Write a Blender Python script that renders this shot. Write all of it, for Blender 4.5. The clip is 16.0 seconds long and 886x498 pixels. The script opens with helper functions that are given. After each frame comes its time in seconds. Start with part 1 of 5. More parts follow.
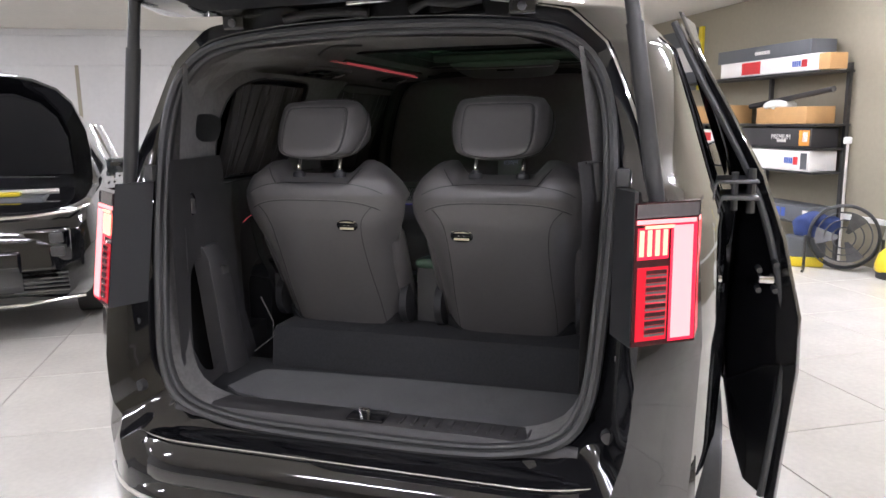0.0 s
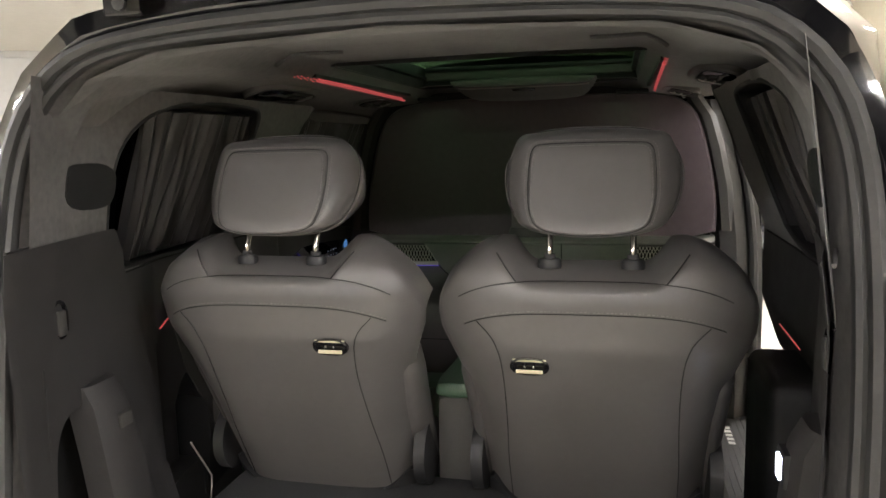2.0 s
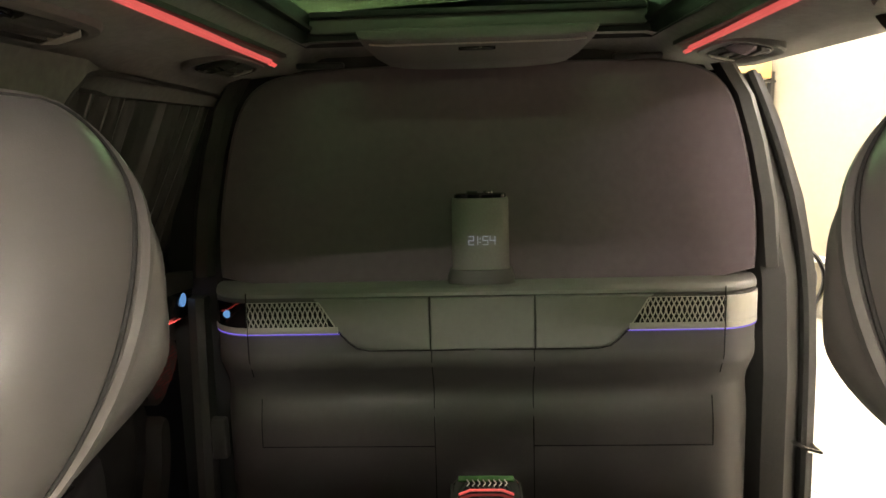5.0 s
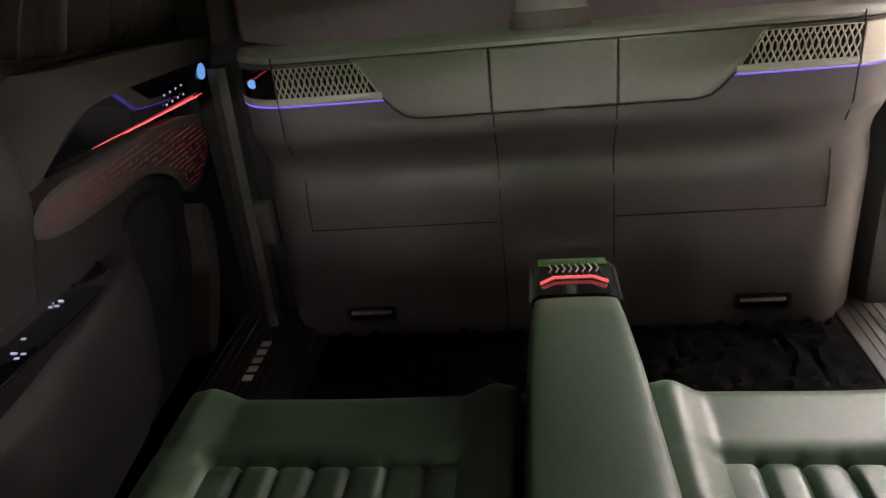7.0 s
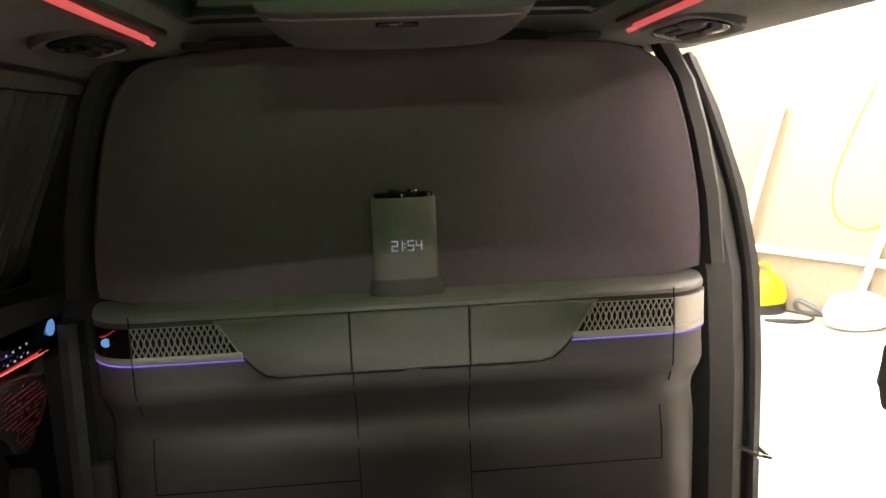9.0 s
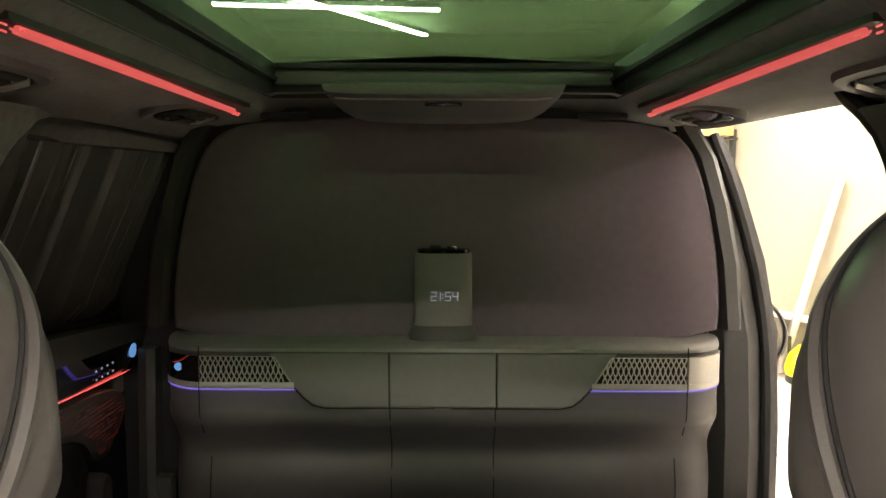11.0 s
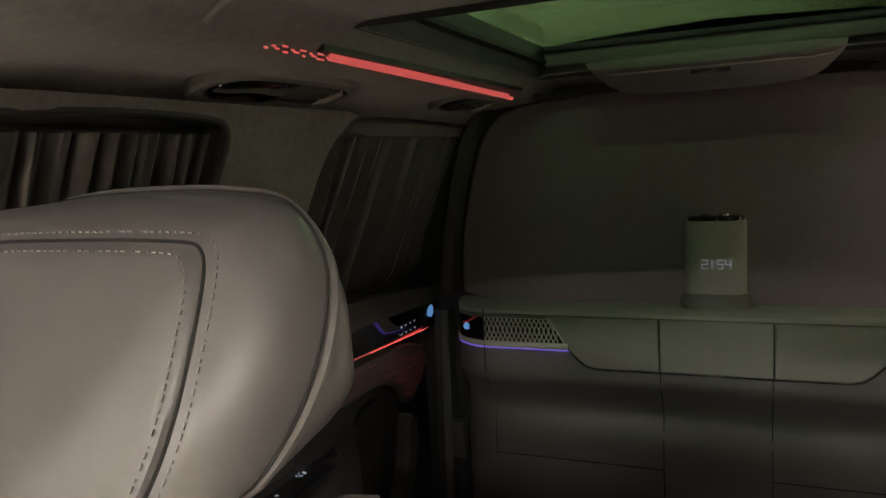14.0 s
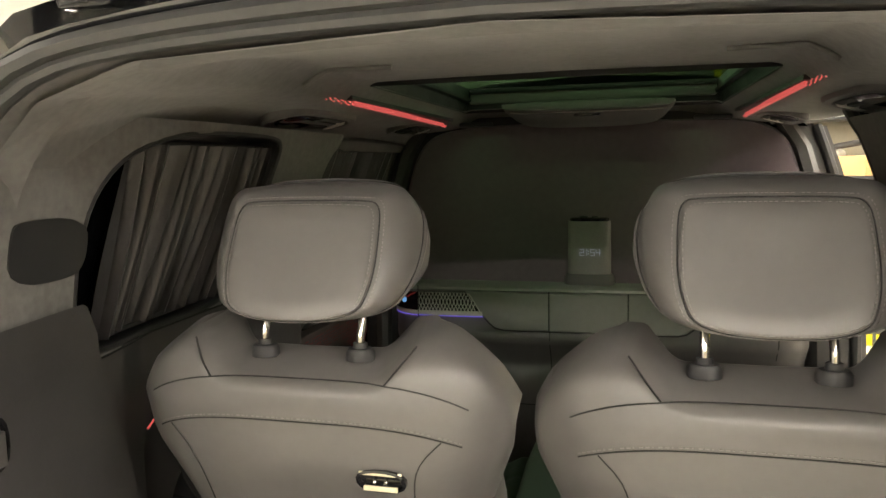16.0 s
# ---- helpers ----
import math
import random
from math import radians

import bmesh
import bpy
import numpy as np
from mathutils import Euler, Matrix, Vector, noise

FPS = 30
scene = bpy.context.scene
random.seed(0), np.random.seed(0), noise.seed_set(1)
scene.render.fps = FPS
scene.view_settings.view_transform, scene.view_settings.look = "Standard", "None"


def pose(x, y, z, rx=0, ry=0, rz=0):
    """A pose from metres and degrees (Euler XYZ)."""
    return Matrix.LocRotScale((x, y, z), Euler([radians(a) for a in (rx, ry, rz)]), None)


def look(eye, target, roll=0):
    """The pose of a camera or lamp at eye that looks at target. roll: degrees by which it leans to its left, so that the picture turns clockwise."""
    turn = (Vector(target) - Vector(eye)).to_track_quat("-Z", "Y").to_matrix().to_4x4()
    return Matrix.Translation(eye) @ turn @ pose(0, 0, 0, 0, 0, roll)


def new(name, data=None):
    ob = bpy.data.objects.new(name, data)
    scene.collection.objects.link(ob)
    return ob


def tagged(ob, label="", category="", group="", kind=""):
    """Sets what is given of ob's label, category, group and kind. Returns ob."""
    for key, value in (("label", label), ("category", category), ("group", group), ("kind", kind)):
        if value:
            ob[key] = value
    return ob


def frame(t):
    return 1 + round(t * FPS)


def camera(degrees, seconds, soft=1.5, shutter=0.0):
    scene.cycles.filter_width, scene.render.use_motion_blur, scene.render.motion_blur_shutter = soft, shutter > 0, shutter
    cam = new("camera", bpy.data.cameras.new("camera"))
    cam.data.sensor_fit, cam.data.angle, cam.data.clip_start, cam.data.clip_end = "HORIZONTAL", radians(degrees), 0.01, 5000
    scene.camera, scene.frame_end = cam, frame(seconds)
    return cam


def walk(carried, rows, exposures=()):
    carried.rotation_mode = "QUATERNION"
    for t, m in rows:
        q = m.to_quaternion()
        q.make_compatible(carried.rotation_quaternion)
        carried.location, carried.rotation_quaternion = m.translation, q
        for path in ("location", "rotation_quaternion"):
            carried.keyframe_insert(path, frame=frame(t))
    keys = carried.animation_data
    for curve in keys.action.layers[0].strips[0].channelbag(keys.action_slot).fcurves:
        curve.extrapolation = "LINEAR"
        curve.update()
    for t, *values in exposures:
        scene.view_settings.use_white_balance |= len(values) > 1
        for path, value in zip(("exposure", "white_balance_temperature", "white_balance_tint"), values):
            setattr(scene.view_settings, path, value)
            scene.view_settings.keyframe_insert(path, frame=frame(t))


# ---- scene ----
cam = camera(62.7, 16.0)
PATH = [
    (0, (0.791, -1.310, 1.493), (0.205, 0.570, 1.144), -0.8),
    (0.5, (0.711, -1.154, 1.508), (0.079, 0.711, 1.163), -1.0),
    (1, (0.542, -0.931, 1.516), (-0.091, 0.938, 1.189), -1.2),
    (1.5, (0.426, -0.662, 1.514), (-0.165, 1.223, 1.204), -1.5),
    (2, (0.346, -0.461, 1.545), (-0.121, 1.462, 1.255), -1.5),
    (2.5, (0.195, -0.258, 1.560), (-0.008, 1.712, 1.285), -1.1),
    (3, (0.113, -0.064, 1.562), (0.037, 1.918, 1.308), -0.4),
    (5.5, (-0.018, 0.704, 1.532), (-0.149, 2.668, 1.178), -2.5),
    (6, (-0.032, 0.777, 1.530), (-0.286, 2.696, 1.027), -5.2),
    (6.5, (-0.039, 0.847, 1.504), (-0.337, 2.669, 0.736), -7.9),
    (7, (-0.042, 0.856, 1.447), (-0.308, 2.628, 0.558), -6.4),
    (7.5, (-0.082, 0.850, 1.489), (-0.499, 2.668, 0.770), -6.5),
    (8, (-0.087, 0.846, 1.522), (-0.513, 2.724, 0.983), -6.2),
    (8.4, (-0.084, 0.855, 1.514), (-0.169, 2.811, 1.106), -4.2),
    (8.7, (-0.064, 0.848, 1.526), (0.071, 2.808, 1.155), -2.8),
    (10.8, (-0.005, 0.650, 1.563), (0.116, 2.637, 1.373), 0.9),
    (11, (0.009, 0.637, 1.564), (-0.002, 2.628, 1.373), 0.2),
    (11.5, (0.077, 0.612, 1.561), (-0.283, 2.566, 1.332), -0.9),
    (12, (0.117, 0.597, 1.582), (-0.495, 2.484, 1.329), -2.2),
    (12.5, (0.134, 0.605, 1.588), (-0.578, 2.453, 1.309), -3.0),
    (13, (0.119, 0.603, 1.586), (-0.613, 2.442, 1.298), -3.2),
    (13.5, (0.124, 0.587, 1.576), (-0.605, 2.428, 1.298), -3.1),
    (14, (0.084, 0.536, 1.577), (-0.698, 2.359, 1.324), -3.3),
    (14.5, (0.060, 0.505, 1.595), (-0.701, 2.339, 1.355), -3.1),
    (15, (0.084, 0.394, 1.583), (-0.649, 2.243, 1.371), -2.8),
    (15.5, (0.087, 0.155, 1.586), (-0.481, 2.060, 1.363), -1.3),
    (16, (0.136, -0.086, 1.586), (-0.362, 1.837, 1.353), -1.2),
]
EXPOSURES = [(0, 0.45, 5600, 20), (.7, .55, 5700, 21), (1.0, .65, 5800, 22), (1.5, .95, 6100, 18), (2.5, 1.3, 6300, 12), (3.2, 1.9, 6400, 8), (5.4, 2.0, 7200, 14), (6.5, 2.15, 6700, 19), (7.0, 2.3, 6600, 26), (8.7, 2.05, 6800, 19), (11, 1.95, 7000, 16), (11.5, 1.8, 6500, 14), (12.5, 1.68, 6500, 17), (14.5, 1.5, 6900, 13), (16, 1.68, 6900, 11)]
walk(cam, [(t, look(eye, target, roll)) for t, eye, target, roll in PATH], EXPOSURES)

# ---- light of the showroom ----
world = bpy.data.worlds.new("world")
scene.world = world
world.use_nodes = True
world.node_tree.nodes["Background"].inputs[0].default_value = (0.9, 0.95, 1.0, 1)
world.node_tree.nodes["Background"].inputs[1].default_value = 0.2

RU = Vector((math.cos(radians(30)), math.sin(radians(30)), 0))    # across the room
RV = Vector((-math.sin(radians(30)), math.cos(radians(30)), 0))   # along the room
U_WALL, U_FAR, V_WALL, V_BACK, CEIL = 5.7, -9.0, 10.4, -5.0, 2.87


def room(u, v, z=0.0):
    return RU * u + RV * v + Vector((0, 0, z))


# ---- small tools ----
def part(name, bm, material, parent=None, label="", smooth=True, angle=40):
    me = bpy.data.meshes.new(name)
    bmesh.ops.recalc_face_normals(bm, faces=bm.faces[:])
    bm.to_mesh(me)
    bm.free()
    if smooth:
        me.polygons.foreach_set("use_smooth", [True] * len(me.polygons))
        me.set_sharp_from_angle(angle=radians(angle))
    me.materials.append(material)
    ob = new(name, me)
    if parent is not None:
        ob.parent = parent
        ob.matrix_parent_inverse = BASES.get(parent.name, Matrix.Identity(4)).inverted()
    if label:
        tagged(ob, label)
    return ob


BASES = {}
REARWARD = (0, .024, 0)   # the tail of the van, its cargo space and seats
AHEAD = (0, 0, 0)     # the partition and what stands on it


def thing(name, at, label, category, group="", kind="", move=(0, 0, 0)):
    """An Empty at its base; parts are drawn in the van's or the room's own measures and moved with it."""
    ob = new(name)
    ob.empty_display_size = 0.05
    ob.matrix_basis = Matrix.Translation(Vector(at) + Vector(move))
    BASES[ob.name] = Matrix.Translation(at)
    return tagged(ob, label, category, group, kind)


def box(bm, x0, x1, y0, y1, z0, z1, bevel=0.0, seg=2):
    g = bmesh.ops.create_cube(bm, size=1.0)
    vs = g["verts"]
    for v in vs:
        v.co = Vector(((x0 + x1) / 2 + v.co.x * (x1 - x0), (y0 + y1) / 2 + v.co.y * (y1 - y0), (z0 + z1) / 2 + v.co.z * (z1 - z0)))
    if bevel:
        es = list({e for v in vs for e in v.link_edges})
        bmesh.ops.bevel(bm, geom=es, offset=bevel, segments=seg, affect="EDGES", profile=0.5)
    return bm


def bbox(*a, **k):
    return box(bmesh.new(), *a, **k)


def loft(bm, rings, closed=True, caps=True):
    rows = [[bm.verts.new(p) for p in r] for r in rings]
    n = len(rows[0])
    for a, b in zip(rows, rows[1:]):
        for i in range(n if closed else n - 1):
            j = (i + 1) % n
            bm.faces.new((a[i], a[j], b[j], b[i]))
    if caps and closed:
        bm.faces.new(rows[0][::-1])
        bm.faces.new(rows[-1])
    return bm


def tube(bm, pts, r, n=8, closed=False):
    pts = [Vector(p) for p in pts]
    rings = []
    m = len(pts)
    up = None
    for i, p in enumerate(pts):
        a = pts[(i - 1) % m] if closed or i else p
        b = pts[(i + 1) % m] if closed or i < m - 1 else p
        d = (b - a).normalized()
        if up is None:
            up = d.orthogonal().normalized()
        up = (up - d * up.dot(d)).normalized()
        side = d.cross(up)
        rings.append([p + (up * math.cos(k * 2 * math.pi / n) + side * math.sin(k * 2 * math.pi / n)) * r for k in range(n)])
    if closed:
        rings.append(rings[0])
        loft(bm, rings, True, False)
        bmesh.ops.remove_doubles(bm, verts=bm.verts[:], dist=1e-5)
    else:
        loft(bm, rings)
    return bm


def sweep(bm, path, profile, closed=True):
    """profile: (out, deep) pairs set square to a path that lies in the opening's plane; out is away from CENTRE, deep along y."""
    rings = []
    for p, o in path:
        rings.append([Vector(p) + Vector(o) * a + Vector((0, b, 0)) for a, b in profile])
    if closed:
        rings.append(rings[0])
    loft(bm, rings, True, not closed)
    bmesh.ops.remove_doubles(bm, verts=bm.verts[:], dist=1e-5)
    return bm


def prism(bm, outline, way):
    """A flat outline of 3D points pushed along way."""
    a = [Vector(p) for p in outline]
    b = [p + Vector(way) for p in a]
    return loft(bm, [a, b])


def chaikin(pts, n=2, closed=True):
    pts = [tuple(p) for p in pts]
    for _ in range(n):
        out = []
        m = len(pts)
        for i in range(m if closed else m - 1):
            a, b = pts[i], pts[(i + 1) % m]
            out.append(tuple(.75 * u + .25 * v for u, v in zip(a, b)))
            out.append(tuple(.25 * u + .75 * v for u, v in zip(a, b)))
        pts = out if closed else [pts[0]] + out[1:-1] + [pts[-1]]
    return pts


def lerp(x, table):
    if x <= table[0][0]:
        return table[0][1]
    for (a, u), (b, v) in zip(table, table[1:]):
        if x <= b:
            k = (x - a) / (b - a)
            return u + (v - u) * k
    return table[-1][1]


def smooth_lerp(x, table):
    if x <= table[0][0]:
        return table[0][1]
    for (a, u), (b, v) in zip(table, table[1:]):
        if x <= b:
            k = (x - a) / (b - a)
            k = k * k * (3 - 2 * k)
            return u + (v - u) * k
    return table[-1][1]


def inside(p, poly):
    x, y = p
    hit = False
    for (a, b), (c, d) in zip(poly, poly[1:] + poly[:1]):
        if (b > y) != (d > y) and x < (c - a) * (y - b) / (d - b) + a:
            hit = not hit
    return hit


def nearest(p, poly):
    best, q = 9, p
    for (a, b), (c, d) in zip(poly, poly[1:] + poly[:1]):
        L = (c - a) ** 2 + (d - b) ** 2 or 1e-9
        k = max(0, min(1, ((p[0] - a) * (c - a) + (p[1] - b) * (d - b)) / L))
        r = (a + k * (c - a), b + k * (d - b))
        e = math.dist(p, r)
        if e < best:
            best, q = e, r
    return best, q


def sheet(bm, u0, u1, v0, v1, step, at, keep=None, holes=()):
    """A grid in (u, v), put in space by at(u, v); cells inside a hole are left out and the rim drawn to the hole's outline."""
    nu, nv = max(1, round((u1 - u0) / step)), max(1, round((v1 - v0) / step))
    uv = {(i, j): (u0 + (u1 - u0) * i / nu, v0 + (v1 - v0) * j / nv) for i in range(nu + 1) for j in range(nv + 1)}
    cells, rim = [], set()
    for i in range(nu):
        for j in range(nv):
            c = (u0 + (u1 - u0) * (i + .5) / nu, v0 + (v1 - v0) * (j + .5) / nv)
            corner = ((i, j), (i + 1, j), (i + 1, j + 1), (i, j + 1))
            if any(inside(c, h) for h in holes) or (keep and not inside(c, keep)):
                rim.update(corner)
            else:
                cells.append(corner)
    outlines = list(holes) + ([keep] if keep else [])
    made = {}
    for corner in cells:
        for k in corner:
            if k not in made:
                p = uv[k]
                if k in rim:
                    e, q = min((nearest(p, h) for h in outlines), key=lambda w: w[0])
                    if e < 1.6 * step:
                        p = q
                made[k] = bm.verts.new(at(*p))
        bm.faces.new([made[k] for k in corner])
    return bm


# ---- materials ----
def mat(name, col, rough=0.5, metal=0.0, var=0.15, vscale=6.0, bump=0.0, bscale=200.0, kind="noise", coat=0.0, sheen=0.0, spec=0.5, glow=None, power=0.0, stain=0.0, rvar=0.1):
    m = bpy.data.materials.new(name)
    m.use_nodes = True
    nt = m.node_tree
    b = nt.nodes["Principled BSDF"]
    tc = nt.nodes.new("ShaderNodeTexCoord")

    def noise_tex(scale, detail=4.0):
        n = nt.nodes.new("ShaderNodeTexNoise")
        n.inputs["Scale"].default_value = scale
        n.inputs["Detail"].default_value = detail
        nt.links.new(tc.outputs["Object"], n.inputs["Vector"])
        return n
    big = noise_tex(vscale)
    fine = noise_tex(vscale * 14, 3)
    add = nt.nodes.new("ShaderNodeMath")
    add.operation = "MULTIPLY_ADD"
    nt.links.new(fine.outputs["Fac"], add.inputs[0])
    add.inputs[1].default_value = 0.5
    half = nt.nodes.new("ShaderNodeMath")
    half.operation = "MULTIPLY"
    half.inputs[1].default_value = 0.6
    nt.links.new(big.outputs["Fac"], half.inputs[0])
    nt.links.new(half.outputs[0], add.inputs[2])
    ramp = nt.nodes.new("ShaderNodeMapRange")
    ramp.inputs["From Min"].default_value, ramp.inputs["From Max"].default_value = 0.35, 0.75
    ramp.inputs["To Min"].default_value, ramp.inputs["To Max"].default_value = 1 - var, 1 + var
    nt.links.new(add.outputs[0], ramp.inputs["Value"])
    mul = nt.nodes.new("ShaderNodeVectorMath")
    mul.operation = "SCALE"
    mul.inputs[0].default_value = col
    nt.links.new(ramp.outputs[0], mul.inputs["Scale"])
    nt.links.new(mul.outputs[0], b.inputs["Base Color"])
    rr = nt.nodes.new("ShaderNodeMapRange")
    rr.inputs["From Min"].default_value, rr.inputs["From Max"].default_value = 0.3, 0.7
    rr.inputs["To Min"].default_value, rr.inputs["To Max"].default_value = max(0, rough * (1 - rvar)), min(1, rough * (1 + rvar))
    nt.links.new(big.outputs["Fac"], rr.inputs["Value"])
    nt.links.new(rr.outputs[0], b.inputs["Roughness"])
    b.inputs["Metallic"].default_value = metal
    b.inputs["Specular IOR Level"].default_value = spec
    b.inputs["Coat Weight"].default_value = coat
    b.inputs["Coat Roughness"].default_value = 0.03
    b.inputs["Sheen Weight"].default_value = sheen
    if bump:
        if kind == "leather":
            t = nt.nodes.new("ShaderNodeTexVoronoi")
            t.inputs["Scale"].default_value = bscale
            nt.links.new(tc.outputs["Object"], t.inputs["Vector"])
            src = t.outputs["Distance"]
        elif kind == "fur":
            t = noise_tex(bscale, 8)
            src = t.outputs["Fac"]
        else:
            t = noise_tex(bscale, 3)
            src = t.outputs["Fac"]
        bp = nt.nodes.new("ShaderNodeBump")
        bp.inputs["Strength"].default_value = bump
        bp.inputs["Distance"].default_value = 0.002
        nt.links.new(src, bp.inputs["Height"])
        nt.links.new(bp.outputs[0], b.inputs["Normal"])
    if glow:
        b.inputs["Emission Color"].default_value = (*glow, 1)
        b.inputs["Emission Strength"].default_value = power
    return m


def tinted(name, col):
    """a thin dark tinted pane: it lets a little light through and mirrors a little"""
    m = bpy.data.materials.new(name)
    m.use_nodes = True
    nt = m.node_tree
    nt.nodes.remove(nt.nodes["Principled BSDF"])
    tr = nt.nodes.new("ShaderNodeBsdfTransparent")
    tr.inputs["Color"].default_value = (*col, 1)
    gl = nt.nodes.new("ShaderNodeBsdfGlossy")
    gl.inputs["Roughness"].default_value = .02
    mx = nt.nodes.new("ShaderNodeMixShader")
    mx.inputs[0].default_value = .06
    nt.links.new(tr.outputs[0], mx.inputs[1])
    nt.links.new(gl.outputs[0], mx.inputs[2])
    nt.links.new(mx.outputs[0], nt.nodes["Material Output"].inputs["Surface"])
    return m


def glass(name, col, rough=0.0):
    m = bpy.data.materials.new(name)
    m.use_nodes = True
    b = m.node_tree.nodes["Principled BSDF"]
    b.inputs["Base Color"].default_value = (*col, 1)
    b.inputs["Roughness"].default_value = rough
    b.inputs["Transmission Weight"].default_value = 1.0
    b.inputs["IOR"].default_value = 1.1
    return m


SUEDE = mat("charcoal_suede", (.122, .117, .112), .95, var=.30, vscale=5, bump=.10, bscale=500, sheen=.25, spec=.2)
SUEDE2 = mat("partition_fabric", (.164, .131, .147), .95, var=.10, vscale=3, bump=.12, bscale=700, sheen=.2, spec=.2)
TRIM = mat("dark_plastic_trim", (.018, .018, .019), .55, var=.12, vscale=12, bump=.25, bscale=600)
PILLAR = mat("grey_pillar_trim", (.055, .053, .050), .6, var=.12, vscale=10, bump=.2, bscale=500)
OVERHEAD = mat("grey_overhead_shell", (.15, .143, .14), .55, var=.12, vscale=10, bump=.2, bscale=500)
LEATHER = mat("grey_leather", (.092, .087, .084), .38, var=.06, vscale=5, bump=.02, bscale=1100, kind="leather")
# the roof glass's green light is put into this leather's colour
GREEN_LIT = mat("leather_green_lit", (.066, .118, .074), .42, var=.12, vscale=8, bump=.12, bscale=1000, kind="leather")
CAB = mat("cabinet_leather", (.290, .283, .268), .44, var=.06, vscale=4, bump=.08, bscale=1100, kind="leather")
# darker than the drawers: the shade low on the cabinet is in this colour
CABLOW = mat("shaded_cabinet_leather", (.112, .104, .101), .46, var=.06, vscale=4, bump=.08, bscale=1100, kind="leather")
# near-black of joints and backings; also the shade in the pull recess
SEAM_AND_SHADE = mat("dark_seam_and_recess_shade", (.008, .008, .008), .8)
THREAD = mat("grey_thread", (.16, .15, .145), .8)
PAINT = mat("black_car_paint", (.006, .006, .007), .07, coat=1.0, var=.05, rvar=.2)
PAINT2 = mat("black_gloss_panel", (.010, .010, .011), .12, coat=.6, var=.1)
RUBBER = mat("grey_rubber_seal", (.040, .040, .039), .5, var=.15, vscale=8, bump=.1, bscale=300)
CARPET = mat("cargo_carpet", (.034, .033, .033), .95, var=.75, vscale=9, bump=.6, bscale=450, sheen=.2)
DKCARPET = mat("dark_carpet", (.019, .019, .020), .95, var=.3, vscale=9, bump=.6, bscale=400)
FUR = mat("black_fur", (.004, .004, .004), .95, spec=.04, var=.5, vscale=9, bump=1.0, bscale=120, kind="fur")
CURTAIN = mat("black_curtain", (.032, .029, .028), .38, var=.25, vscale=12, bump=.2, bscale=400, sheen=.2)
CHROME = mat("chrome", (.75, .74, .72), .12, 1.0, var=.05)
SATIN = mat("satin_silver", (.62, .60, .55), .42, .4, var=.06)
BRASS = mat("pale_brass", (.62, .56, .40), .35, .5, var=.06)
STEEL = mat("dark_steel", (.10, .10, .10), .35, .9, var=.2)
BLACKGLASS = mat("black_glass", (.004, .004, .006), .05, coat=1.0, var=.05)
STRUT = mat("grey_strut", (.055, .055, .055), .35, .3, var=.1)
REDLED = mat("red_led", (.5, .05, .05), .5, glow=(1.0, .16, .15), power=.15, var=.02)
VIOLET = mat("violet_led", (.2, .15, .6), .5, glow=(.22, .16, 1.0), power=.15, var=.02)
BLUEDIAL = mat("blue_dial", (.1, .3, .6), .4, glow=(.16, .42, .9), power=.16, var=.02)
ICON = mat("white_icon", (.5, .55, .6), .5, glow=(.55, .65, .85), power=.10, var=.02)
CLOCKLIT = mat("clock_digits", (.6, .6, .7), .5, glow=(.75, .78, 1.0), power=.09, var=.02)
TAILRED = mat("red_lens", (.35, .004, .012), .12, coat=.8, glow=(1.0, .012, .03), power=.4, var=.05)
TAILHOT = mat("lit_tail_bar", (.3, .02, .02), .3, glow=(1.0, .26, .22), power=2.0, var=.02)
TAILWHITE = mat("lit_turn_bar", (.3, .05, .03), .3, glow=(1.0, .32, .16), power=2.6, var=.02)
TAILHALO = mat("red_lit_edge", (.35, .004, .012), .12, coat=.8, glow=(1.0, .02, .05), power=1.1, var=.05)
TAILDARK = mat("smoked_lens", (.05, .006, .01), .1, coat=.8, var=.1)
SMOKE = mat("smoked_clear_lens", (.10, .09, .09), .12, coat=.9, var=.1)
PURIFIER = mat("grey_purifier_fabric", (.25, .228, .225), .7, var=.1, vscale=12, bump=.3, bscale=900)
ROOFGLASS = tinted("green_roof_glass", (.22, .315, .222))
LAMPMAT = mat("light_diffuser", (.9, .9, .9), .5, glow=(1.0, .96, .89), power=120, var=.01)
WALLP = mat("warm_grey_wall", (.29, .26, .19), .75, var=.06, vscale=1.5, bump=.1, bscale=90)
WALLW = mat("white_panel_wall", (.54, .53, .505), .6, var=.05, vscale=1.2, bump=.1, bscale=60)
CEILM = mat("white_ceiling", (.74, .71, .64), .85, var=.05, vscale=1.0, bump=.1, bscale=60)
TILE = mat("cream_floor_tile", (.63, .605, .54), .18, var=.08, vscale=2.5, rvar=.3)
GROUT = mat("grey_grout", (.42, .39, .34), .9)
WHITEM = mat("white_plastic", (.75, .74, .70), .4, var=.05)
CARD = mat("brown_cardboard", (.48, .28, .11), .8, var=.12, vscale=8, bump=.2, bscale=120)
CARDW = mat("white_printed_card", (.76, .74, .70), .55, var=.05)
CARDG = mat("grey_printed_card", (.10, .105, .11), .5, var=.1)
CARDB = mat("black_printed_card", (.03, .028, .028), .5, var=.1)
INKR = mat("red_ink", (.55, .03, .03), .6)
INKB = mat("blue_ink", (.05, .10, .40), .6)
INKO = mat("orange_ink", (.75, .30, .03), .6)
YELLOW = mat("yellow_plastic", (.75, .58, .01), .35, var=.08)
BLUEBAG = mat("blue_cloth", (.03, .05, .16), .85, var=.3, vscale=15, bump=.4, bscale=300)
GREYBAG = mat("grey_fan_guard", (.10, .10, .10), .5, .4, var=.3, vscale=12)
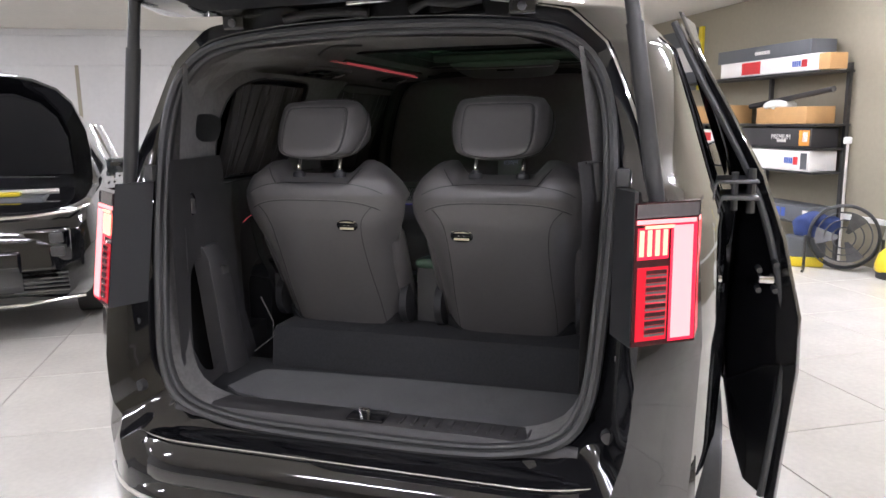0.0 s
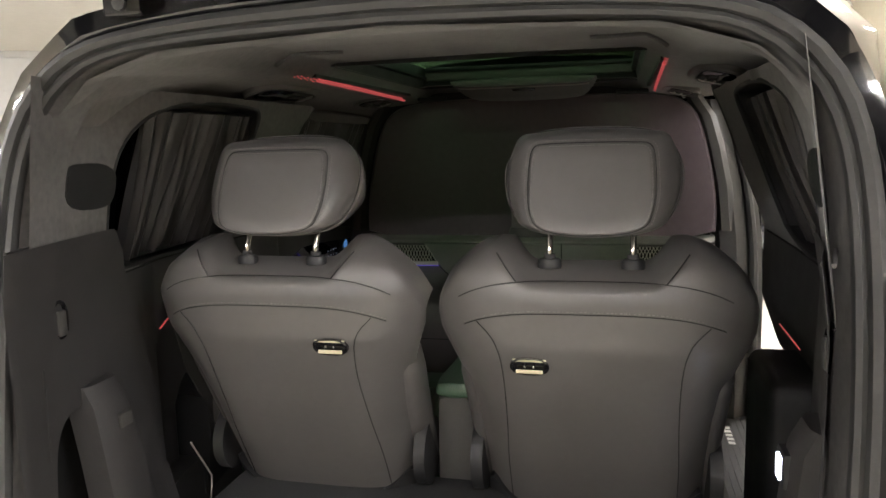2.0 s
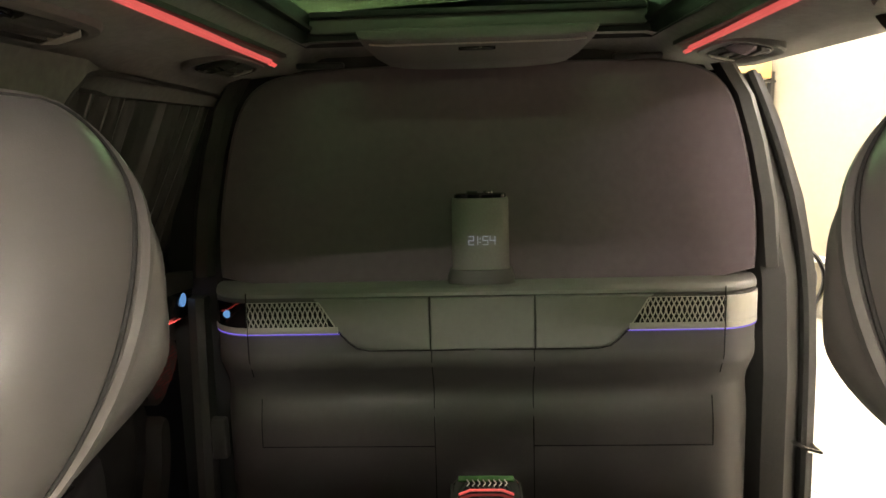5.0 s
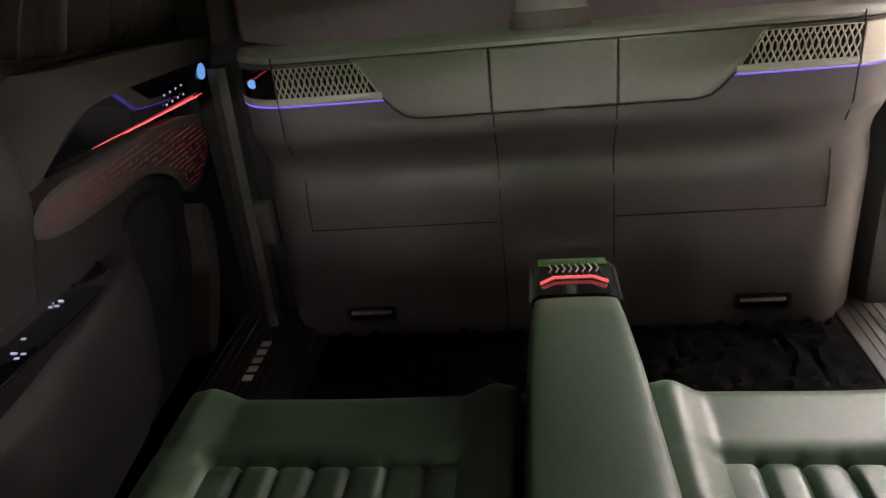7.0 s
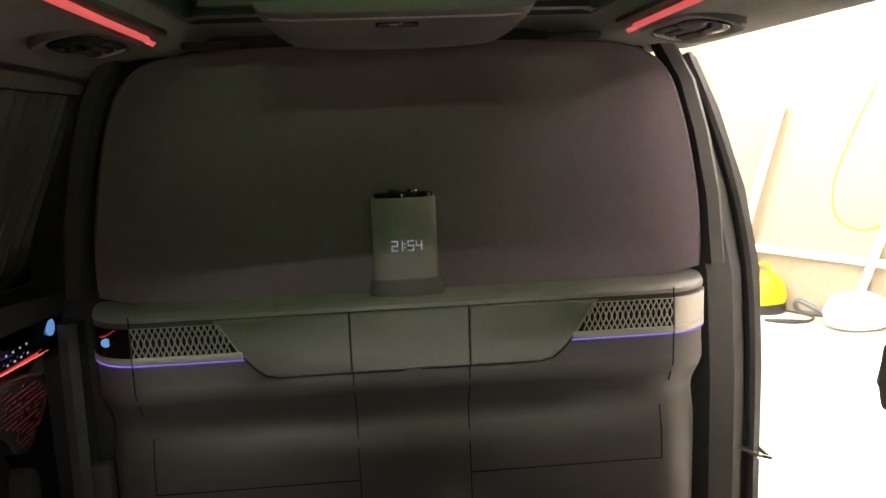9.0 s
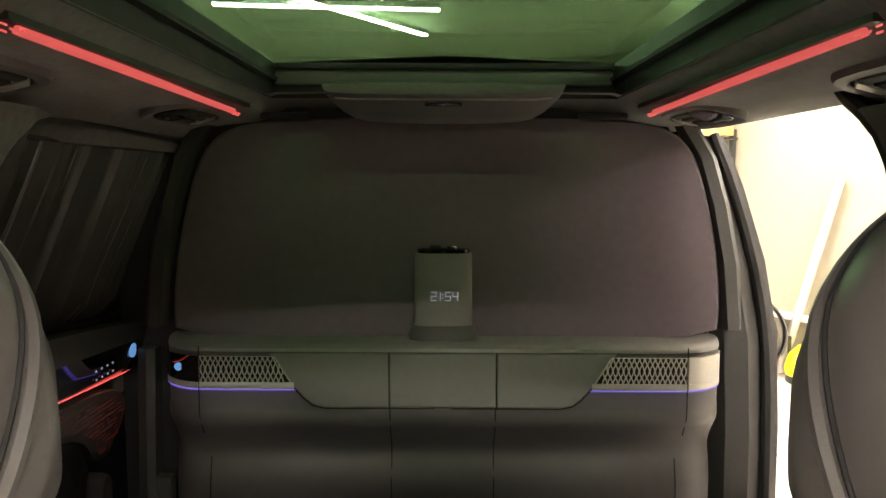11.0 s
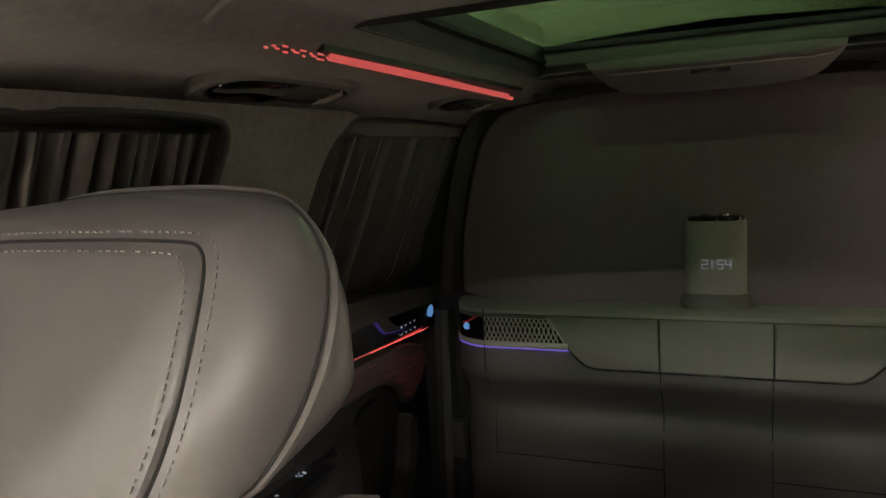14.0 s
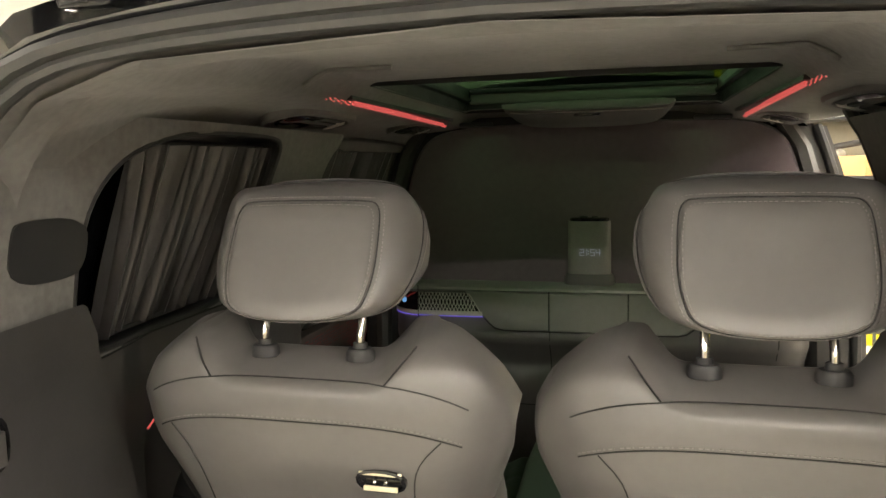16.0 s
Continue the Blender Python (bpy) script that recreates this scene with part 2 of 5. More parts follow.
CARGOTRIM = mat("grained_cargo_trim", (.042, .040, .040), .55, var=.12, vscale=12, bump=.2, bscale=600)
SPEAKER = mat("grey_speaker_cloth", (.10, .088, .085), .8, var=.1, vscale=14, bump=.2, bscale=700)

# ---- showroom ----
def slab(name, a, b, z0, z1, thick, material, label, out):
    bm = bmesh.new()
    o = Vector(out) * thick
    pts = [Vector((a.x, a.y, z0)), Vector((b.x, b.y, z0)), Vector((b.x, b.y, z1)), Vector((a.x, a.y, z1))]
    prism(bm, pts, o)
    return tagged(part(name, bm, material, None, label, smooth=False), "", "wall", "", "structure")


wall_east = slab("wall_east", room(U_WALL, V_BACK), room(U_WALL, V_WALL), 0, CEIL, .15, WALLP, "warm grey painted plaster wall behind the shelf", RU)
wall_north = slab("wall_north", room(U_FAR, V_WALL), room(U_WALL, V_WALL), 0, CEIL, .15, WALLW, "white panelled wall with thin joints", RV)
slab("wall_west", room(U_FAR, V_BACK), room(U_FAR, V_WALL), 0, CEIL, .15, WALLW, "white plain painted wall", -RU)
slab("wall_south", room(U_FAR, V_BACK), room(U_WALL, V_BACK), 0, CEIL, .15, WALLP, "warm grey plain painted wall", -RV)
bm = bmesh.new()
prism(bm, [room(U_FAR, V_BACK, CEIL), room(U_WALL, V_BACK, CEIL), room(U_WALL, V_WALL, CEIL), room(U_FAR, V_WALL, CEIL)], (0, 0, .15))
tagged(part("ceiling", bm, CEILM, None, "cream white plastered showroom ceiling", smooth=False), "", "ceiling", "", "structure")
bm = bmesh.new()
prism(bm, [room(U_FAR, V_BACK, -.12), room(U_WALL, V_BACK, -.12), room(U_WALL, V_WALL, -.12), room(U_FAR, V_WALL, -.12)], (0, 0, .115))
floor = tagged(part("floor", bm, GROUT, None, "glossy cream tiled showroom floor", smooth=False), "", "floor", "", "structure")
# panel joints, a rail and a cornice on the north wall
for u in [-8.2 + 1.35 * i for i in range(8)]:
    bm = bmesh.new()
    a = room(u, V_WALL - .012)
    prism(bm, [a, a + RU * .05, a + RU * .05 + Vector((0, 0, 2.38)), a + Vector((0, 0, 2.38))], RV * .010)
    part("panel_joint", bm, WALLP, wall_north, smooth=False)
for z, h, d in ((2.36, .05, .03), (2.78, .09, .05)):
    bm = bmesh.new()
    a, b = room(U_FAR, V_WALL - d), room(U_WALL - .01, V_WALL - d)
    prism(bm, [a + Vector((0, 0, z)), b + Vector((0, 0, z)), b + Vector((0, 0, z + h)), a + Vector((0, 0, z + h))], RV * (d - .002))
    part("wall_rail", bm, WALLW, wall_north, smooth=False)
bm = bmesh.new()
a, b = room(U_WALL - .045, V_BACK + .05), room(U_WALL - .045, 7.0)
prism(bm, [a + Vector((0, 0, .44)), b + Vector((0, 0, .44)), b + Vector((0, 0, .49)), a + Vector((0, 0, .49))], RU * .043)
part("cable_trunking", bm, WHITEM, wall_east, smooth=False)

# ceiling lamps
# serves the seen cross and the lamps added out of view
def linear_light(p, q, group="linear ceiling lights"):
    p, q = Vector(p), Vector(q)
    d = (q - p).normalized()
    s = d.cross(Vector((0, 0, 1))) * .035
    ob = thing("linear_ceiling_light", (p + q) / 2, "white slim linear lamp fixed under the ceiling", "lamp", group)
    bm = bmesh.new()
    prism(bm, [p - s, q - s, q + s, p + s], (0, 0, .035))
    part("housing", bm, WHITEM, ob, smooth=False)
    bm = bmesh.new()
    z = Vector((0, 0, -.012))
    prism(bm, [p - s * .8 + z, q - s * .8 + z, q + s * .8 + z, p + s * .8 + z], (0, 0, .011))
    part("diffuser", bm, LAMPMAT, ob, smooth=False)
    return ob


ZL = CEIL - .036


def lamp_line(x, y, turn, half):
    d = Vector((math.cos(radians(turn)), math.sin(radians(turn)), 0)) * half
    linear_light(Vector((x, y, ZL)) - d, Vector((x, y, ZL)) + d)


# a cross of two lamps ahead of the van
lamp_line(-.88, 6.16, 5.5, .83)
for k in (-1, 1):
    lamp_line(-.88 + .36 * k, 6.16 + .54 * k, 57, .60)
# unseen lamps added beside the open door to brighten that side and wall
for x, y in ((2.3, -.7), (3.9, -.5), (4.2, 3.4), (2.0, 3.6), (2.7, 4.6), (1.9, 5.9)):
    lamp_line(x, y, 75, .60)
# unseen lamp added over the van to light the partition through the roof
lamp_line(.1, .5, 0, .50)
# unseen lamps added behind the tail to light the seats
for x, y in ((-1.3, -2.4), (1.2, -2.5), (-.2, -3.8), (2.9, -1.6)):
    lamp_line(x, y, 12, .60)
# unseen lamps added over the second car and towards the north wall
for x, y in ((-3.4, .4), (-5.4, .2), (-3.8, -2.0), (-6.6, -1.6), (-4.4, 4.0), (-6.4, 3.0), (-5.6, 4.6), (-7.6, 4.4), (-3.3, 7.2)):
    lamp_line(x, y, 30, .60)


# ---- the van: body ----
van = thing("van", (0, 2.6, 0), "glossy black luxury van with raised tailgate and open sliding door", "van", move=REARWARD)


def plane_y(z):
    return .37 + .2 * (z - .70)


REAR = [(0, .30), (.60, .30), (.84, .33), (.87, .60), (.885, .95), (.865, 1.22), (.80, 1.32), (.715, 1.5), (.64, 1.68), (.54, 1.775), (.30, 1.815), (0, 1.825)]
FULL = [(0, .25), (.70, .25), (.93, .31), (.975, .60), (.985, .95), (.965, 1.22), (.935, 1.32), (.875, 1.5), (.80, 1.70), (.69, 1.81), (.35, 1.865), (0, 1.88)]


def outline(k, n=8):
    pts = [(a + (c - a) * k, b + (d - b) * k) for (a, b), (c, d) in zip(REAR, FULL)]
    half = []
    for (a, b), (c, d) in zip(pts, pts[1:]):
        half += [(a + (c - a) * i / n, b + (d - b) * i / n) for i in range(n)]
    half.append(pts[-1])
    half = chaikin(half, 1, False)
    return half + [(-x, z) for x, z in half[-2:0:-1]]


rings = []
ys = [(.04, 0), (.07, .10), (.12, .25), (.2, .45), (.32, .7), (.5, .88), (.72, 1)]
for dy, k in ys:
    rings.append([(x, max(plane_y(z), .46 if abs(x) > .7 else .2) * max(0, 1 - dy / .72) + .42 * min(1, dy / .72) + dy, z) for x, z in outline(k)])
y = 1.2
while y < 3.95:
    rings.append([(x, y, z) for x, z in outline(1)])
    y += .06
for y, top, w in ((4.2, .97, 1), (4.45, .86, 1), (4.7, .74, .99), (4.9, .62, .98), (5.2, .52, .95), (5.33, .46, .88), (5.38, .38, .8)):
    rings.append([(x * w, y, .25 + (z - .25) * (top if z > .9 else 1) if z > .9 else z) for x, z in outline(1)])
bm = bmesh.new()
loft(bm, rings, True, False)
bm.faces.new(list(bm.verts)[-len(rings[0]):])
dead = []
for f in bm.faces:
    c = f.calc_center_median()
    if c.x > .6 and 1.76 < c.y < 3.0 and .33 < c.z < 1.76:
        dead.append(f)
    if abs(c.x) < .50 and 1.2 < c.y < 2.5 and c.z > 1.7:
        dead.append(f)
bmesh.ops.delete(bm, geom=dead, context="FACES")
part("body", bm, PAINT, van)

CENTRE = Vector((0, 0, 1.17))


def around(table_half, n=120):
    """A closed outline cut at even angles round CENTRE."""
    full = table_half + [(-x, z) for x, z in table_half[-2:0:-1]]
    out = []
    for i in range(n):
        a = 2 * math.pi * i / n - math.pi / 2
        d = (math.cos(a), math.sin(a))
        best = None
        for (x0, z0), (x1, z1) in zip(full, full[1:] + full[:1]):
            z0_, z1_ = z0 - CENTRE.z, z1 - CENTRE.z
            c0, c1 = d[0] * z0_ - d[1] * x0, d[0] * z1_ - d[1] * x1
            if c0 * c1 <= 0 and c0 != c1:
                k = c0 / (c0 - c1)
                px, pz = x0 + k * (x1 - x0), z0_ + k * (z1_ - z0_)
                if px * d[0] + pz * d[1] > 0:
                    best = (px, pz + CENTRE.z)
        out.append(best)
    return out


SEAL = chaikin([(0, .652), (.22, .652), (.40, .660), (.56, .70), (.615, .80), (.63, .95), (.645, 1.17), (.648, 1.37), (.637, 1.53), (.60, 1.625), (.53, 1.690), (.44, 1.715), (.25, 1.73), (0, 1.735)], 2, False)
seal = around(SEAL)
OUT = around(outline(0)[:len(outline(0)) // 2 + 1])


def mix(a, b, k):
    return (a[0] + (b[0] - a[0]) * k, a[1] + (b[1] - a[1]) * k)


def away(p, d):
    v = Vector((p[0], p[1] - CENTRE.z))
    v = v * (1 + d / v.length)
    return (v.x, v.y + CENTRE.z)


def lower(z):
    """the bumper's shelf pushes the frame rearward below the sill"""
    return -.10 * max(0, min(1, (.66 - z) / .08))


def corner_y(x):
    """the tail's corners are rounded in plan"""
    return lerp(abs(x), [(.60, .20), (.75, .30), (.86, .45), (.885, .50)])


def pod_out(x, z):
    """the lamp pods stand out from the plane of the opening"""
    a = abs(x)
    k = lerp(a, [(.655, 0), (.722, -.112), (.86, -.015), (.90, 0)])
    return k * lerp(z, [(.62, .6), (.75, .95), (1.262, 1), (1.285, .15), (1.5, 0)])


rear_rings = []
for ring, off in (([away(p, .012) for p in seal], .030), ([away(p, .022) for p in seal], .035), ([mix(away(p, .03), q, .15) for p, q in zip(seal, OUT)], .012), ([mix(p, q, .30) for p, q in zip(seal, OUT)], .0), ([mix(p, q, .42) for p, q in zip(seal, OUT)], -.008), ([mix(p, q, .60) for p, q in zip(seal, OUT)], -.004), ([mix(p, q, .86) for p, q in zip(seal, OUT)], .0), (OUT, .04)):
    rear_rings.append([(x, max(plane_y(z) + off + lower(z) + pod_out(x, z), corner_y(x)), z) for x, z in ring])
bm = bmesh.new()
loft(bm, rear_rings, True, False)
part("rear_frame", bm, PAINT, van)

path = [((x, plane_y(z), z), Vector((x, 0, z - CENTRE.z)).normalized()) for x, z in seal]
bm = bmesh.new()
prof = [(.016 + .014 * math.cos(a), .004 + .016 * math.sin(a)) for a in [i * math.pi / 4 for i in range(8)]]
sweep(bm, path, prof)
part("tailgate_seal", bm, RUBBER, van, "grey double-lip rubber seal")
bm = bmesh.new()
prof = [(-.004 + .010 * math.cos(a), .010 + .012 * math.sin(a)) for a in [i * math.pi / 4 for i in range(8)]]
sweep(bm, path, prof)
part("seal_lip", bm, RUBBER, van)

# inner reveal of the opening, running into the cabin
bm = bmesh.new()
rr = []
for d, dy in ((-.006, .012), (-.010, .05), (-.012, .11)):
    rr.append([(p[0], plane_y(p[1]) + dy, p[1]) for p in [away(q, d) for q in seal]])
loft(bm, rr, True, False)
part("opening_trim", bm, SUEDE, van)

# bumper
bm = bmesh.new()
sec = [(.34, .632), (.28, .622), (.245, .60), (.225, .565), (.215, .53), (.22, .51), (.20, .495), (.185, .45), (.185, .36), (.22, .29), (.34, .26), (.5, .26), (.5, .60)]
rings = []
for i in range(41):
    x = -.885 + 1.77 * i / 40
    e = max(0, (abs(x) - .48) / .40)
    rings.append([(x, min(y + .26 * e * e, .53), z) for y, z in sec])
loft(bm, rings)
part("bumper", bm, PAINT, van)
for z0, z1, yy, m, nm in ((.470, .482, .186, SATIN, "bumper_strip"), (.618, .624, .262, CHROME, "sill_strip")):
    pts = []
    for i in range(31):
        x = -.80 + 1.6 * i / 30
        e = max(0, (abs(x) - .48) / .40)
        pts.append((x, yy + .26 * e * e, (z0 + z1) / 2))
    part(nm, tube(bmesh.new(), pts, (z1 - z0) / 2), m, van)

# tail lamps
for s in (-1, 1):
    X = lambda a: s * a

    def lamp_pt(a, z, d=0.0):
        """a: 0 at the inner edge, 1 at the outer corner, above 1 round the side."""
        x = .722 + .140 * min(a, 1) + .025 * max(0, a - 1)
        yy = .330 + .2 * (z - 1.1) + .10 * a + (.10 * (a - 1) if a > 1 else 0) - d
        return (X(x), yy, z)

    def lamp_patch(a0, a1, z0, z1, d, th, n=8):
        bm = bmesh.new()
        front = [[lamp_pt(a0 + (a1 - a0) * i / n, z, d + th) for i in range(n + 1)] for z in (z0, z1)]
        back = [[lamp_pt(a0 + (a1 - a0) * i / n, z, d) for i in range(n + 1)] for z in (z0, z1)]
        loft(bm, [front[0] + back[0][::-1], front[1] + back[1][::-1]])
        return bm
    house = part("tail_lamp", lamp_patch(0, 1.5, .978, 1.300, -.03, .032, 12), TAILDARK, van, "glossy red and smoked tail lamp, lit")

    def sub(name, bm, m):
        return part(name, bm, m, house)
    sub("lamp_cap", lamp_patch(.03, 1.35, 1.266, 1.297, .001, .006), SMOKE)
    sub("light_line", lamp_patch(.03, 1.25, 1.252, 1.261, .002, .006), TAILHOT)
    sub("amber_line", lamp_patch(.16, .62, 1.241, 1.248, .002, .004), TAILWHITE)
    for i in range(4):
        sub("turn_bar", lamp_patch(.08 + .122 * i, .15 + .122 * i, 1.180, 1.238, .002, .006, 2), TAILWHITE)
        sub("bar_glow", lamp_patch(.05 + .122 * i, .17 + .122 * i, 1.172, 1.243, .001, .002, 2), TAILHALO)
    sub("brake_bar", lamp_patch(.61, .92, .992, 1.246, .003, .006), TAILHOT)
    sub("red_edge", lamp_patch(.57, 1.02, .984, 1.251, .001, .003), TAILHALO)
    sub("red_edge", lamp_patch(1.02, 1.4, .99, 1.25, .001, .003), TAILHALO)
    sub("red_field", lamp_patch(.06, .54, .990, 1.155, .001, .003), TAILRED)
    for i in range(8):
        sub("reflector_rib", lamp_patch(.2, .52, 1.000 + .019 * i, 1.005 + .019 * i, .004, .004, 3), SMOKE)
        sub("smoked_slot", lamp_patch(.2, .52, 1.006 + .019 * i, 1.015 + .019 * i, .003, .003, 3), TAILDARK)
    # matt strip beside the lamp, hinge pads and plugs of the rear frame
    bm = bmesh.new()
    loft(bm, [[(X(.668), plane_y(z) - .02, z), (X(.719), .327 + .2 * (z - 1.1), z), (X(.727), .338 + .2 * (z - 1.1), z), (X(.70), plane_y(z) + .01, z)] for z in (.978, 1.1, 1.30, 1.325)])
    part("lamp_side_strip", bm, TRIM, van)
    part("gate_buffer", bbox(X(.70) - .017, X(.70) + .017, plane_y(.90) - .035, plane_y(.90), .865, .935, bevel=.008), RUBBER, van, "grey rubber buffer")
    part("pillar_pad", bbox(X(.685) - .016, X(.685) + .016, plane_y(1.36) - .03, plane_y(1.36) + .01, 1.325, 1.372, bevel=.006), RUBBER, van)
    bm = bmesh.new()
    bmesh.ops.create_cone(bm, cap_ends=True, segments=24, radius1=.019, radius2=.015, depth=.02, matrix=pose(X(.675), plane_y(.735) - .025, .735, 90))
    part("parking_sensor", bm, RUBBER, van)

# wing mirrors
for s in (-1, 1):
    bm = bmesh.new()
    o = chaikin([(-1, -.8), (.8, -1), (1, .2), (.7, 1), (-.9, .9)], 3)
    loft(bm, [[(s * (1.09 + a * w), y, 1.27 + b * h) for a, b in o] for y, w, h in ((3.40, .095, .075), (3.405, .105, .085), (3.44, .108, .088), (3.50, .09, .07), (3.53, .05, .035))])
    wm = part("wing_mirror", bm, PAINT, van, "glossy black wing mirror")
    part("mirror_glass", loft(bmesh.new(), [[(s * (1.09 + a * .094), y, 1.27 + b * .074) for a, b in o] for y in (3.396, 3.401)]), CHROME, wm)
    part("mirror_foot", bbox(s * 1.0 - .06, s * 1.0 + .06, 3.43, 3.49, 1.19, 1.225, bevel=.01), PAINT, wm)

# raised tailgate
gate = thing("tailgate", (0, .60, 1.83), "glossy black raised tailgate seen from below", "tailgate", move=REARWARD)
A, Bv = Vector((0, .62, 1.845)), Vector((0, -.55, 2.30))
along = (Bv - A)
nrm = Vector((0, along.z, -along.y)).normalized()
if nrm.z < 0:
    nrm = -nrm
bm = bmesh.new()
rings = []
for k, w, t0, t1 in ((0, .60, -.035, .03), (.03, .68, -.06, .05), (.12, .72, -.07, .06), (.5, .76, -.06, .07), (.8, .80, -.06, .07), (.97, .80, -.05, .05), (1, .76, -.02, .02)):
    c = A + along * k
    ring = chaikin([(-w, t0), (-w * .6, t0 - .01), (w * .6, t0 - .01), (w, t0), (w + .015, (t0 + t1) / 2), (w, t1), (0, t1 + .03), (-w, t1), (-w - .015, (t0 + t1) / 2)], 2)
    rings.append([c + Vector((x, 0, 0)) + nrm * t for x, t in ring])
loft(bm, rings)
part("gate_shell", bm, PAINT, gate)
bm = bmesh.new()
rings = []
for k, w in ((.10, .50), (.2, .60), (.8, .66), (.92, .58)):
    c = A + along * k
    rings.append([c + Vector((x * w, 0, 0)) + nrm * t for x, t in ((-1, -.075), (-.9, -.10), (.9, -.10), (1, -.075), (1, -.06), (-1, -.06))])
loft(bm, rings)
part("gate_inner_panel", bm, TRIM, gate)
for s in (-1, 1):
    part("gate_hinge", bbox(s * .42 - .035, s * .42 + .035, .555, .66, 1.755, 1.835, bevel=.008), PAINT2, gate)
    part("hinge_bolt", tube(bmesh.new(), [(s * .42, .55, 1.775), (s * .42, .57, 1.775)], .012), STEEL, gate)
part("wire_conduit", tube(bmesh.new(), [(-.25, .555, 1.775), (-.18, .55, 1.785), (-.08, .55, 1.787), (0, .56, 1.78)], .014, 10), TRIM, gate)
part("wire_conduit", tube(bmesh.new(), [(.12, .56, 1.78), (.17, .55, 1.80), (.25, .555, 1.79), (.31, .57, 1.80)], .012, 10), TRIM, gate)
part("chrome_line", tube(bmesh.new(), [(-.05, .53, 1.802), (.15, .53, 1.808), (.35, .535, 1.806)], .004), CHROME, gate)
for s in (-1, 1):
    st = thing("gas_strut", (s * .745, .46, 1.27), "dark grey tailgate strut between body and tailgate", "strut", "tailgate struts", move=REARWARD)
    p, q = Vector((s * .768, .485, 1.27)), Vector((s * .66, .47, 1.98))
    part("cylinder", tube(bmesh.new(), [p, p + (q - p) * .62], .021, 16), STRUT, st)
    part("rod", tube(bmesh.new(), [p + (q - p) * .6, q], .017, 16), STRUT, st)
    part("end_joint", bbox(s * .755 - .02, s * .755 + .02, .445, .50, 1.25, 1.285, bevel=.006), PAINT2, st)

# slid-open side door
door = thing("sliding_door", (1.1, 1.2, .2), "glossy black sliding door slid open beside the van", "door", move=REARWARD)
prof = [(.845, 1.80, .80, 1.83), (.90, 1.62, .862, 1.70), (.985, 1.37, .975, 1.50), (1.02, 1.20, 1.08, 1.30), (1.022, 1.08, 1.15, 1.10), (1.012, .85, 1.21, .84), (1.005, .56, 1.212, .66), (1.03, .38, 1.19, .45), (1.075, .23, 1.165, .20)]
bm = bmesh.new()
rings = []
for y, g in ((1.15, .0), (1.165, .012), (1.45, .014), (1.76, .012), (1.78, 0)):
    inner = [(a + .01 - g * .5, y + .10, z) for a, z, c, d in prof]
    outer = [(c + g, y, d) for a, z, c, d in prof]
    rings.append([(x, yy + (z - .2) * .06, z) for x, yy, z in outer + inner[::-1]])
loft(bm, rings)
part("door_shell", bm, PAINT, door)
bm = bmesh.new()
tube(bm, chaikin([(x - .012, 1.165 + (z - .2) * .06, z) for x, z in ((.80, 1.80), (.86, 1.67), (.975, 1.46), (1.07, 1.28), (1.13, 1.09), (1.185, .85), (1.19, .66), (1.165, .42), (1.14, .22))], 2, False), .012)
part("door_seal", bm, RUBBER, door)
part("latch", bbox(1.075, 1.125, 1.13, 1.22, .965, .99, bevel=.006), CHROME, door)
for dx, dz in ((.02, .03), (.07, -.035), (.02, -.035), (.07, .05)):
    part("bolt", tube(bmesh.new(), [(1.06 + dx, 1.14, .975 + dz), (1.06 + dx, 1.20, .975 + dz)], .009, 10), STEEL, door)
arm = thing("door_arm", (.98, 1.2, 1.22), "black steel guide arm carrying the sliding door", "hinge", move=REARWARD)
part("arm_plate", bbox(.95, 1.06, 1.08, 1.30, 1.235, 1.25, bevel=.004), STEEL, arm)
part("arm_plate", bbox(.93, 1.06, 1.10, 1.30, 1.285, 1.297, bevel=.004), STEEL, arm)
part("arm_pin", tube(bmesh.new(), [(.99, 1.12, 1.20), (.99, 1.12, 1.32)], .011), STEEL, arm)
part("arm_pin", tube(bmesh.new(), [(1.04, 1.14, 1.19), (1.04, 1.14, 1.33)], .014), STEEL, arm)
for s in (-1, 1):
    for yy in (1.2, 4.25):
        wh = part("wheel", tube(bmesh.new(), [(s * .77, yy, .35), (s * .97, yy, .35)], .35, 40), RUBBER, van, "black tyre on a dark alloy wheel")
        part("rim", tube(bmesh.new(), [(s * .96, yy, .35), (s * .985, yy, .35)], .24, 32), STEEL, wh)

# ---- the van: cabin ----
BASE = [(.45, .600), (.60, .642), (.80, .680), (.93, .705), (1.02, .735), (1.3, .745), (1.70, .745), (1.82, .79), (2.1, .812), (3.0, .825)]


def side_x(y, z):
    x = lerp(y, BASE)
    if z > 1.1:
        x -= .40 * max(0, z - 1.30) * min(1, max(0, (y - .75) / .3)) + .14 * max(0, z - 1.30) * min(1, max(0, (1.05 - y) / .3))
    if y > 1.0 and z < 1.1:
        x += .35 * min(.25, 1.1 - z)
    if y > 1.2 and z < .95:
        x += .10 * min(1, (.95 - z) / .04) * min(1, (y - 1.2) / .1)
    if y > 1.72 and z < 1.27:
        x += .055 * min(1, (y - 1.72) / .05) * min(1, (1.27 - z) / .06)
    return x


def side_wall(s, y0, y1, z0, z1, holes):
    bm = bmesh.new()
    sheet(bm, y0, y1, z0, z1, .014, lambda y, z: (s * side_x(y, z), y, z), holes=holes)
    return bm


